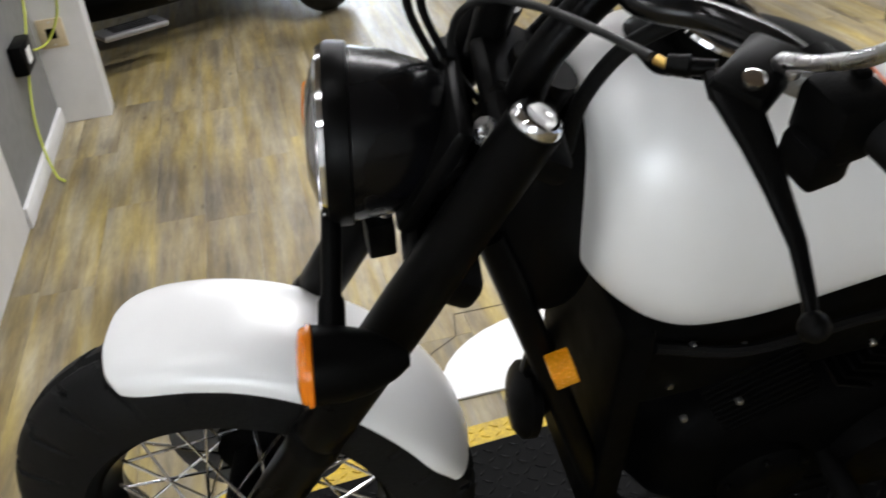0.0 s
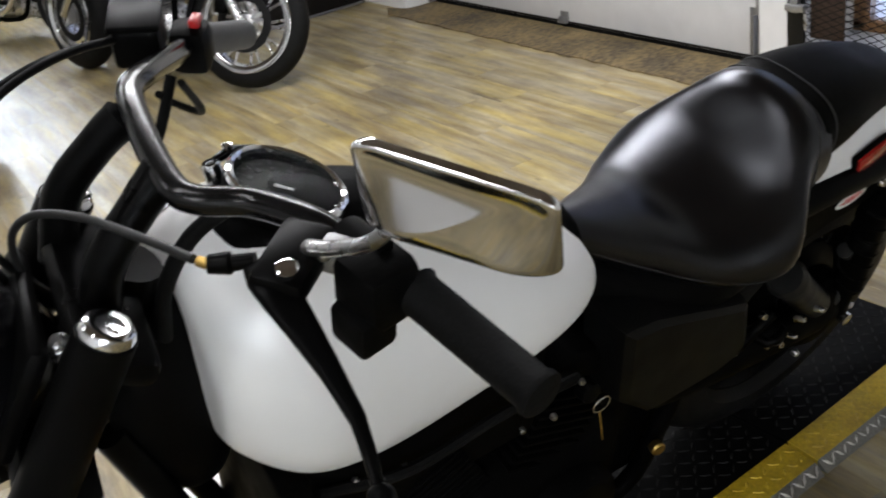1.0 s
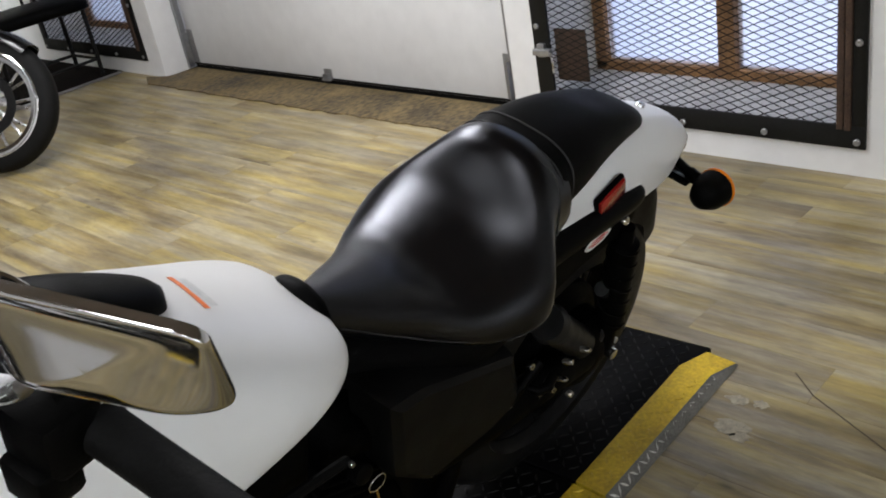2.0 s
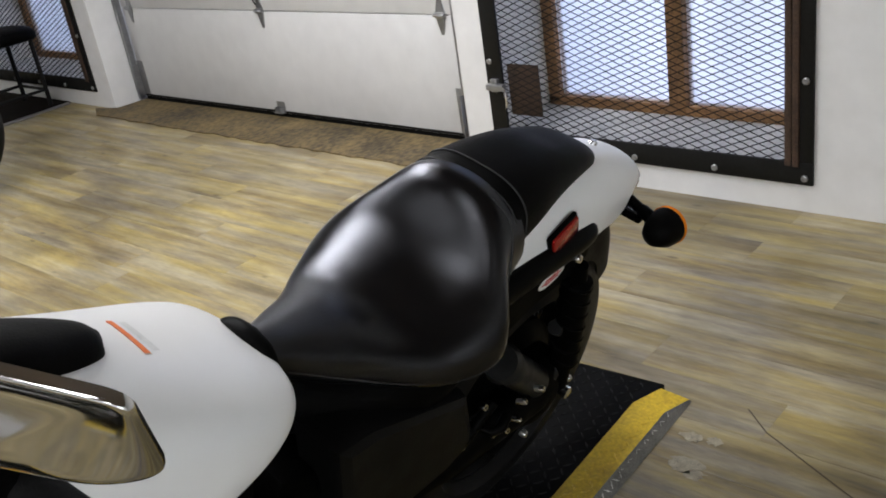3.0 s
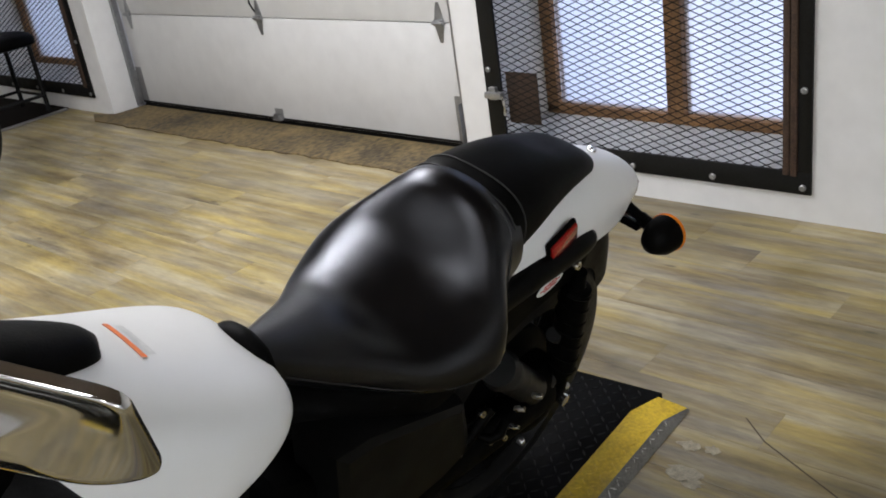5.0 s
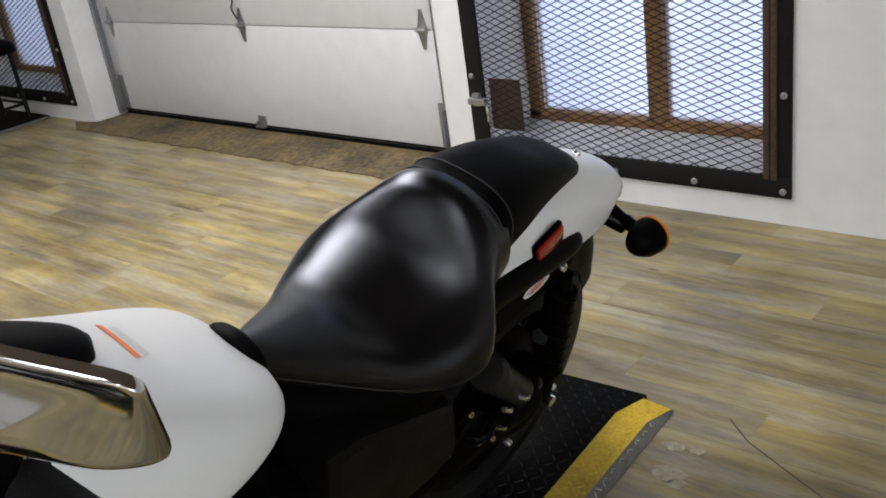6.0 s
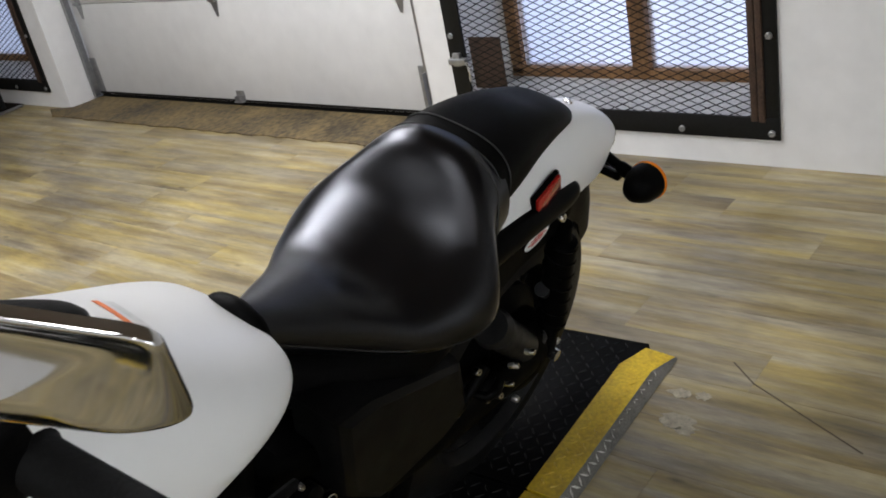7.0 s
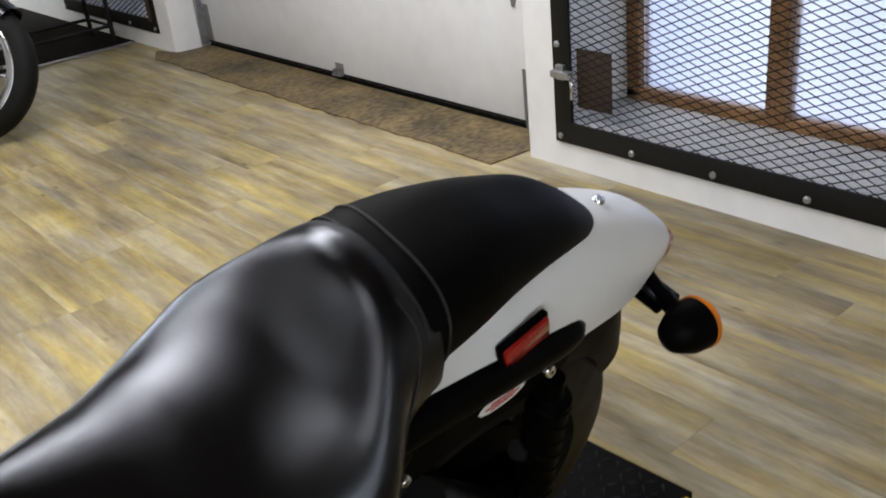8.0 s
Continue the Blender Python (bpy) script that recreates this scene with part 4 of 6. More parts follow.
for off, r in ((0.0, 0.0013), (0.026, 0.0013)):
    part("strap_seam", tube([on_ring(pad_sections, 0.188 - off, a, 2.8, 2.2, 0.001) for a in range(-25, 206, 7)], r, 8), STITCH, pad, "stitched welt")
seam = [on_ring(seat_sections, x, a, 2.4, 2.0, 0.0005) for x, a in ((0.205, 62), (0.20, 40), (0.21, 18), (0.235, 4), (0.28, -6), (0.34, -8), (0.42, -6), (0.50, -4), (0.57, -2))]
part("seam", tube(seam, 0.0013, 6, steps=6), STITCH, seat, "stitched seam")
part("nose_roll", tube([(0.600, -0.052, 0.788), (0.600, -0.03, 0.803), (0.600, 0.0, 0.808), (0.600, 0.03, 0.803), (0.600, 0.052, 0.788)], [0.008, 0.014, 0.016, 0.014, 0.008], 14, steps=4), LEATHER2, seat, "rolled front edge")
part("seat_base", body([(0.56, 0.05, 0.62, 0.72), (0.46, 0.10, 0.58, 0.70), (0.34, 0.13, 0.57, 0.70), (0.22, 0.115, 0.60, 0.74), (0.16, 0.10, 0.64, 0.74)], 2.4, 2.4, 5, 28), MATT, seat, "black seat base")

# rear fender, struts, reflectors, tail light
rear_crown = [(0.27, 0.775, 0.088, 0.10), (0.15, 0.800, 0.095, 0.115), (0.03, 0.812, 0.099, 0.12), (-0.09, 0.806, 0.101, 0.125), (-0.18, 0.779, 0.095, 0.11), (-0.26, 0.744, 0.079, 0.085), (-0.32, 0.703, 0.056, 0.05), (-0.352, 0.672, 0.036, 0.03), (-0.37, 0.648, 0.018, 0.012)]
rear_fender = part("rear_fender", fender(rear_crown[::1], 0.004, 2.3), PEARL, bike, "pearl white bobbed rear fender")
part("inner_fender", fender([(0.20, 0.70, 0.08, 0.09), (0.05, 0.735, 0.08, 0.10), (-0.10, 0.725, 0.08, 0.12), (-0.20, 0.68, 0.075, 0.12), (-0.265, 0.60, 0.07, 0.10), (-0.305, 0.50, 0.06, 0.08)], 0.004, 2.3), MATT, rear_fender, "black inner mudguard")
part("pad_fixing", bolt((-0.182, 0.0, 0.775), (-0.3, 0, 1), 0.009, 0.01), CHROME, rear_fender)
tail = part("tail_light", body([(-0.30, 0.04, 0.63, 0.68), (-0.335, 0.04, 0.625, 0.675), (-0.36, 0.03, 0.63, 0.665)], 2.6, 2.6, 4, 24), REDLENS, bike, "red tail light under the fender")
part("tail_bracket", box((0.08, 0.05, 0.02), (-0.275, 0.0, 0.66), 0.005), MATT, bike, "black tail light bracket")
for s in (1, -1):
    y = s * 0.094
    strut = part("fender_strut", tube([(0.27, y, 0.69), (0.22, y, 0.700), (0.10, y, 0.703), (-0.02, y, 0.700), (-0.060, y, 0.701), (-0.078, y, 0.702)], [0.020, 0.024, 0.025, 0.024, 0.019, 0.006], 20, steps=5), BLACK, bike, "satin black fender strut")
    part("bolt", bolt((-0.005, s * 0.106, 0.680), (0, s, 0.1), 0.009, 0.014), CHROME, strut)
    stay = [(0.24, 0.705), (-0.05, 0.705), (-0.045, 0.665), (-0.01, 0.645), (0.10, 0.635), (0.24, 0.60)]
    part("stay_plate", rings([[(x, s * q, z) for x, z in stay] for q in (0.09, 0.109)]), CASE, strut, "black fender stay")
    part("bolt", bolt((0.205, s * 0.109, 0.64), (0, s, 0), 0.008, 0.01), CHROME, strut)
    rq = Matrix.Rotation(radians(19), 3, "Y")
    refl = part("reflector_base", box((0.074, 0.010, 0.042), (0.036, s * 0.096, 0.742), 0.004, rq), MATT, bike, "black reflector base")
    part("side_reflector", box((0.066, 0.010, 0.034), (0.036, s * 0.101, 0.742), 0.003, rq), REDLENS, refl, "red side reflector")
# oval badge on the strut: white plate, red bars
badge = part("badge", lathe([(0, 0.5), (0.03, 0.5), (0.04, 0.46), (0.04, 0.001)], (0, 0, 0), (0, 1, 0), 32), WHITEP, bike, "white oval sticker with red marks")
badge.matrix_local = Matrix.Translation((0.066, 0.111, 0.676)) @ Matrix.Rotation(radians(8), 4, "Y") @ Matrix.Rotation(radians(0), 4, "X") @ Matrix.Diagonal((0.070, 0.03, 0.026, 1))
for z, w in ((0.18, 0.5), (0.0, 0.75), (-0.18, 0.5)):
    part("badge_mark", box((w, 0.02, 0.10), (0.02 * z, 0.045, z), 0.005), REDP, badge)

# suspension and drive at the rear
for s in (1, -1):
    p0, p1 = Vector((-0.02, s * 0.115, 0.66)), Vector((-0.06, s * 0.115, 0.34))
    shock = part("shock_absorber", tube([p0, p0.lerp(p1, 0.1), p0.lerp(p1, 0.12), p0.lerp(p1, 0.75), p0.lerp(p1, 0.77), p1], [0.014, 0.016, 0.027, 0.027, 0.018, 0.016], 20), CASE, bike, "black twin shock absorber")
    coil = []
    for k in range(90):
        t = k / 89
        a = 2 * math.pi * 7 * t
        c = p0.lerp(p1, 0.12 + 0.68 * t)
        coil.append(c + Vector((0.0255 * math.cos(a), 0.0255 * math.sin(a), 0)))
    part("spring", tube(coil, 0.004, 6), CASE, shock)
    part("bolt", lathe([(-0.01, 0.012), (0.012, 0.012), (0.014, 0.006)], p1 + Vector((0, s * 0.012, 0)), (0, s, 0), 16), CHROME, shock, "chrome acorn nut")
part("brake_drum", lathe([(-0.055, 0.0), (-0.055, 0.13), (-0.04, 0.15), (0.04, 0.15), (0.055, 0.13), (0.055, 0.0)], REAR, (0, 1, 0), 36), CASE, bike, "black rear brake drum")
arm = part("swing_arm", tube([(0.42, 0.09, 0.40), (0.25, 0.10, 0.385), (0.0, 0.10, 0.35), (-0.06, 0.10, 0.345)], [0.03, 0.032, 0.03, 0.02], 16, steps=4, squash=1.2), CASE, bike, "black shaft-drive swing arm")
part("final_drive", lathe([(-0.05, 0.06), (-0.02, 0.085), (0.02, 0.085), (0.04, 0.06), (0.05, 0.03), (0.055, 0.001)], (-0.015, 0.075, 0.345), (0, 1, 0), 32), CASE, arm, "black final drive housing")
boot = [Vector((0.15, 0.10, 0.535)).lerp(Vector((0.01, 0.10, 0.39)), k / 12) for k in range(13)]
part("rubber_boot", tube(boot, [0.026 + (0.006 if k % 2 else 0.0) + 0.004 * (k < 2) for k in range(13)], 20), CAST, arm, "ribbed rubber boot")
part("drive_elbow", tube([(-0.005, 0.105, 0.52), (-0.045, 0.105, 0.485), (-0.064, 0.105, 0.447), (-0.056, 0.105, 0.41), (-0.03, 0.10, 0.385)], [0.014, 0.015, 0.014, 0.015, 0.022], 14, steps=4), CAST, arm, "grey cast elbow")
for x, y, z, r in ((-0.049, 0.12, 0.384, 0.008), (-0.04, 0.12, 0.43, 0.007), (0.064, 0.14, 0.435, 0.006), (0.118, 0.14, 0.442, 0.006), (0.123, 0.14, 0.401, 0.005)):
    part("bolt", bolt((x, y - 0.01, z), (-0.3, 1, 0.4), r, 0.018), STEEL, arm)
part("bolt", bolt((-0.051, 0.10, 0.478), (0.1, 1, 0.2), 0.012, 0.02), CHROME, arm)
for x, z in ((-0.075, 0.36), (0.05, 0.30)):
    part("bolt", bolt((x, 0.118, z), (0, 1, 0), 0.007, 0.012), STEEL, arm)
part("exhaust", tube([(0.95, -0.12, 0.24), (0.6, -0.14, 0.22), (0.1, -0.15, 0.26), (-0.4, -0.15, 0.30)], [0.022, 0.024, 0.042, 0.042], 20, steps=5), BLACK, bike, "black exhaust pipe")

# frame, side cover
for s in (1, -1):
    part("down_tube", tube([(1.215, s * 0.05, 0.84), (1.165, s * 0.085, 0.67), (1.10, s * 0.1, 0.44), (1.05, s * 0.1, 0.27), (0.98, s * 0.1, 0.17), (0.8, s * 0.1, 0.12), (0.5, s * 0.1, 0.12)], 0.0175, 16, steps=5), BLACK, bike, "black frame down tube")
    part("lower_rail", tube([(0.5, s * 0.1, 0.12), (0.40, s * 0.1, 0.16), (0.36, s * 0.1, 0.35), (0.30, s * 0.09, 0.60)], 0.017, 14, steps=4), CASE, bike)
reflector = part("fork_reflector", box((0.030, 0.03, 0.038), (1.145, 0.116, 0.658), 0.003, Matrix.Rotation(radians(16), 3, "Y")), AMBREF, bike, "amber reflector on the frame tube")
part("backbone", tube([(1.14, 0, 0.86), (0.9, 0, 0.80), (0.6, 0, 0.72), (0.3, 0, 0.66)], 0.03, 14, steps=3), BLACK, bike)
part("neck_cover", body([(1.21, 0.05, 0.76, 0.90), (1.17, 0.07, 0.69, 0.955), (1.135, 0.066, 0.66, 0.968), (1.10, 0.056, 0.68, 0.963), (1.06, 0.046, 0.80, 0.958)], 2.8, 2.8, 4, 32), MATT, bike, "black cover over the steering head")
cover = [(0.565, 0.672), (0.50, 0.665), (0.28, 0.575), (0.235, 0.44), (0.30, 0.42), (0.46, 0.42), (0.54, 0.50)]
cen = Vector((0.41, 0, 0.54))
loops = []
for y, k in ((0.05, 1.0), (0.115, 1.0), (0.130, 0.965), (0.138, 0.86)):
    loops.append([(cen.x + (x - cen.x) * k, y, cen.z + (z - cen.z) * k) for x, z in cover])
side = part("side_cover", rings(loops), SIDEP, bike, "matt black side cover", sharp=25)
# small raised lettering band on the cover
for k in range(9):
    part("letter_bar", box((0.010, 0.002, 0.006), (0.265 + 0.014 * k, 0.1315 + 0.0001 * k, 0.438), 0.001), SATINGREY, side)
part("side_cover", rings([[(x, -y, z) for x, y, z in ring] for ring in loops]), SIDEP, bike, "matt black side cover", sharp=25)

# engine: crankcase, finned cylinders, covers
part("frame_cover", span((0.32, -0.07, 0.13), (0.55, 0.075, 0.52), 0.02), CASE, bike, "black cover behind the engine")
engine = part("engine", body([(0.44, 0.07, 0.16, 0.36), (0.5, 0.115, 0.13, 0.42), (0.64, 0.125, 0.12, 0.42), (0.80, 0.12, 0.12, 0.40), (0.93, 0.10, 0.14, 0.36), (0.98, 0.05, 0.18, 0.30)], 3.2, 3.2, 5, 36), CASE, bike, "black liquid-cooled V-twin engine")
for lean_deg, x0 in ((26, 0.79), (-26, 0.66)):
    q = Matrix.Rotation(radians(lean_deg), 3, "Y")
    base_at = Vector((x0, 0.0, 0.36))
    up = q @ Vector((0, 0, 1))
    for k in range(9):
        part("cooling_fin", box((0.145, 0.20, 0.007), base_at + up * (0.03 + 0.018 * k), 0.003, q), CASE, engine)
    part("cylinder", tube([base_at, base_at + up * 0.20], 0.06, 24), CASE, engine)
    part("rocker_cover", box((0.15, 0.18, 0.06), base_at + up * 0.225, 0.018, q), CASE, engine)
part("clutch_cover", lathe([(-0.02, 0.095), (0.015, 0.095), (0.03, 0.085), (0.036, 0.05), (0.036, 0.001)], (0.60, 0.125, 0.26), (0, 1, 0), 40), CASE, engine, "round black engine cover")
part("alternator_cover", lathe([(-0.02, 0.075), (0.012, 0.075), (0.025, 0.062), (0.03, 0.03), (0.03, 0.001)], (0.80, 0.12, 0.25), (0, 1, 0), 40), CASE, engine, "round black engine cover")
for cx, cz, r, n in ((0.60, 0.26, 0.088, 8), (0.80, 0.25, 0.069, 6)):
    for k in range(n):
        a = 2 * math.pi * k / n + 0.3
        part("bolt", bolt((cx + r * math.cos(a), 0.139, cz + r * math.sin(a)), (0, 1, 0), 0.005, 0.008), BLACK, engine)
part("sight_cap", lathe([(0, 0.013), (0.012, 0.013), (0.015, 0.010), (0.015, 0.001)], (0.406, 0.128, 0.288), (0.2, 1, 0.2), 20), BRASS, engine, "brass coloured filler cap")
part("air_box", span((0.66, -0.095, 0.48), (1.03, 0.095, 0.70), 0.02), CASE, bike, "black air box under the tank")
part("radiator", span((1.035, -0.125, 0.20), (1.075, 0.125, 0.70), 0.008), CASE, bike, "black radiator")
horn = part("horn", lathe([(-0.03, 0.018), (-0.012, 0.03), (-0.006, 0.05), (0.006, 0.05), (0.012, 0.044), (0.02, 0.02), (0.022, 0.001)], (1.172, 0.078, 0.545), (1, -0.05, 0.2), 32), BLACK, bike, "round black horn")
part("horn_bracket", tube([(1.15, 0.07, 0.55), (1.175, 0.075, 0.61), (1.17, 0.078, 0.66)], 0.006, 8), BLACK, horn)
for x, y, z in ((0.97, 0.10, 0.62), (0.90, 0.105, 0.60), (0.62, 0.12, 0.60), (0.66, 0.118, 0.545), (0.72, 0.12, 0.56), (0.98, 0.09, 0.52), (0.95, 0.10, 0.44), (0.88, 0.11, 0.47)):
    part("bolt", bolt((x, y, z), (0.1, 1, 0.1), 0.005, 0.008), STEEL, engine)
part("wiring_tube", tube([(1.02, 0.1, 0.63), (0.9, 0.115, 0.60), (0.75, 0.12, 0.62), (0.62, 0.115, 0.60)], 0.008, 8, steps=5), RUBBER, engine)
key = part("key_ring", tube([Vector((0.568 + 0.016 * math.cos(a), 0.125, 0.513 + 0.016 * math.sin(a))) for a in np.linspace(0, 2 * math.pi, 25)], 0.0016, 6), CHROME, bike, "chrome key ring")
part("key", box((0.0035, 0.002, 0.055), (0.566, 0.132, 0.468), 0.001, Matrix.Rotation(radians(20), 3, "X")), BRASS, key, "worn key")
part("ignition_lock", lathe([(0, 0.016), (0.02, 0.016), (0.022, 0.012)], (0.60, 0.11, 0.56), (0, 1, 0.2), 20), BLACK, bike, "black ignition lock")
for s in (1, -1):
    peg = part("foot_peg", tube([(0.70, s * 0.12, 0.26), (0.70, s * 0.16, 0.265), (0.70, s * 0.25, 0.27)], [0.012, 0.018, 0.02], 14), RUBBER, bike, "black rubber foot peg")
peg = part("passenger_peg", tube([(0.225, 0.11, 0.45), (0.215, 0.15, 0.455), (0.20, 0.155, 0.46), (0.18, 0.15, 0.47)], [0.007, 0.009, 0.010, 0.009], 12), BLACK, bike, "folded black passenger peg")
part("peg_bracket", tube([(0.34, 0.115, 0.42), (0.26, 0.13, 0.46), (0.2, 0.13, 0.50)], 0.010, 10), BLACK, bike)
for x, z in ((0.245, 0.53), (0.20, 0.43), (0.155, 0.405)):
    part("bolt", bolt((x, 0.135, z), (0.1, 1, 0.3), 0.007, 0.012), CHROME, bike)
part("side_stand", tube([(0.55, 0.10, 0.16), (0.52, 0.16, 0.06), (0.50, 0.215, -0.045), (0.47, 0.235, -0.062)], [0.012, 0.011, 0.011, 0.016], 12), BLACK, bike, "black side stand, folded out")

# handlebar, grips and controls
bar = [(0.872, -0.328, 0.992), (0.955, -0.255, 1.048), (1.007, -0.19, 1.08), (1.062, -0.115, 1.118), (1.09, -0.075, 1.13), (1.105, 0.0, 1.133), (1.110, 0.072, 1.132), (1.098, 0.098, 1.131), (1.062, 0.126, 1.132), (1.037, 0.18, 1.14), (1.02, 0.24, 1.14), (1.006, 0.285, 1.135), (0.986, 0.396, 1.1305)]
part("handlebar", tube(bar, 0.0128, 18, steps=7), GLOSSY, bike, "glossy black handlebar")
for s in (1, -1):
    part("riser", tube([(1.195, s * 0.055, 0.99), (1.175, s * 0.055, 1.06), (1.135, s * 0.05, 1.105), (1.108, s * 0.045, 1.128)], [0.019, 0.018, 0.0175, 0.019], 18, steps=5), BLACK, bike, "curved black handlebar riser")
part("grip", tube([(1.008, 0.278, 1.136), (1.0075, 0.281, 1.136), (1.007, 0.284, 1.136), (0.987, 0.395, 1.1305), (0.9865, 0.397, 1.1304), (0.9855, 0.403, 1.130), (0.985, 0.406, 1.130)], [0.017, 0.0205, 0.0178, 0.0172, 0.019, 0.019, 0.014], 24), RUBBER, bike, "black rubber grip")
part("grip", tube([(0.960, -0.25, 1.052), (0.905, -0.299, 1.014), (0.87, -0.33, 0.990)], 0.0185, 24), material("grey_rubber", (0.07, 0.07, 0.07), 0.65, bump=0.3, bump_scale=200), bike, "dark grey rubber grip")
sw = part("switch_housing", box((0.05, 0.052, 0.058), (1.030, 0.262, 1.140), 0.012, Matrix.Rotation(radians(10), 3, "Z")), MATT, bike, "black switch housing")
part("switch_block", box((0.036, 0.04, 0.036), (1.045, 0.268, 1.112), 0.006, Matrix.Rotation(radians(10), 3, "Z")), MATT, sw)
part("switch_button", box((0.012, 0.012, 0.008), (1.02, 0.255, 1.170), 0.002), MATT, sw)
perch = part("clutch_perch", box((0.072, 0.044, 0.024), (1.074, 0.218, 1.150), 0.008, Matrix.Rotation(radians(38), 3, "Z")), BLACK, bike, "black clutch lever perch")
part("perch_clamp", lathe([(-0.014, 0.02), (0.014, 0.02)], (1.024, 0.222, 1.141), (-0.2, 1, 0), 20), BLACK, perch)
part("pivot_bolt", lathe([(0, 0.0085), (0.005, 0.0085), (0.006, 0.006), (0.006, 0.0005)], (1.089, 0.238, 1.163), (0, 0.1, 1), 20), CHROME, perch, "chrome pivot bolt")
part("adjuster", tube([(1.098, 0.205, 1.152), (1.112, 0.196, 1.149), (1.114, 0.195, 1.149), (1.127, 0.186, 1.147)], [0.006, 0.0065, 0.009, 0.0075], 12), BLACK, perch)
part("ferrule", tube([(1.126, 0.188, 1.147), (1.132, 0.178, 1.1465)], 0.0042, 10), BRASS, perch, "brass cable ferrule")
lever_rows = []
for x, y, z, wide, thick in ((1.100, 0.208, 1.150, 0.010, 0.0045), (1.100, 0.225, 1.150, 0.0145, 0.006), (1.098, 0.245, 1.148, 0.0155, 0.0065), (1.095, 0.270, 1.137, 0.0125, 0.0065), (1.091, 0.30, 1.119, 0.0088, 0.0062), (1.090, 0.335, 1.103, 0.0064, 0.0058), (1.098, 0.37, 1.093, 0.0054, 0.005), (1.104, 0.386, 1.091, 0.0048, 0.0048)):
    lever_rows.append([(x + wide * math.copysign(abs(math.cos(a)) ** 0.7, math.cos(a)), y, z + thick * math.copysign(abs(math.sin(a)) ** 0.7, math.sin(a))) for a in (math.tau * k / 14 for k in range(14))])
part("clutch_lever", rings(lever_rows), BLACK, bike, "black clutch lever with a broad flat root")
bm = bmesh.new()
bmesh.ops.create_uvsphere(bm, u_segments=18, v_segments=12, radius=0.0105)
bm.transform(Matrix.Translation((1.105, 0.391, 1.091)))
part("lever_ball", bm, BLACK, bike.children[-1])
part("clutch_cable", tube([(1.134, 0.174, 1.146), (1.157, 0.12, 1.137), (1.183, 0.05, 1.116), (1.213, 0.0, 1.093), (1.232, -0.022, 1.055), (1.225, -0.03, 0.99), (1.16, -0.04, 0.88)], 0.0038, 10, steps=6), CAST, bike, "dark grey clutch cable")
for off in (0.0, 0.012):
    part("throttle_cable", tube([(1.205 + off, -0.03, 0.93), (1.24 + off, -0.03, 1.02), (1.262 + off, -0.022, 1.09), (1.25 + off, -0.03, 1.145), (1.20 + off, -0.092, 1.152), (1.135 + off, -0.135, 1.148), (1.07 + off * 0.5, -0.185, 1.12), (1.02, -0.23 + off * 0.3, 1.085)], 0.0042, 10, steps=6), RUBBER, bike, "black throttle cable")
part("brake_hose", tube([(1.02, -0.17, 1.07), (1.06, -0.135, 1.02), (1.12, -0.09, 0.99), (1.17, -0.07, 0.97)], 0.006, 10, steps=6), RUBBER, bike, "black brake hose")
part("hose_loop", tube([(1.03, -0.11, 1.10), (1.0, -0.15, 1.03), (1.02, -0.18, 1.03), (1.04, -0.16, 1.06)], 0.0042, 10, steps=6), RUBBER, bike)
part("wiring_loom", tube([(1.06, 0.08, 1.10), (1.10, 0.06, 1.06), (1.13, 0.05, 1.0), (1.14, 0.05, 0.94)], 0.008, 10, steps=5), RUBBER, bike, "black wiring loom")
mc = part("master_cylinder", box((0.05, 0.062, 0.045), (1.035, -0.205, 1.105), 0.007, Matrix.Rotation(radians(-25), 3, "Z")), BLACK, bike, "black front brake master cylinder")
part("reservoir_lid", box((0.054, 0.066, 0.008), (1.035, -0.205, 1.130), 0.003, Matrix.Rotation(radians(-25), 3, "Z")), BLACK, mc, "black reservoir lid")
rsw = part("switch_housing", box((0.045, 0.045, 0.055), (0.972, -0.232, 1.058), 0.012, Matrix.Rotation(radians(-35), 3, "Z")), MATT, bike, "black switch housing")
part("kill_switch", box((0.012, 0.022, 0.010), (0.965, -0.228, 1.090), 0.003, Matrix.Rotation(radians(-35), 3, "Z")), REDP, rsw, "red kill switch")
part("brake_lever", tube([(1.03, -0.235, 1.085), (0.99, -0.28, 1.05), (0.95, -0.33, 1.02), (0.925, -0.37, 1.0)], [0.009, 0.008, 0.007, 0.006], 12, steps=5, squash=0.62), BLACK, bike, "black brake lever")

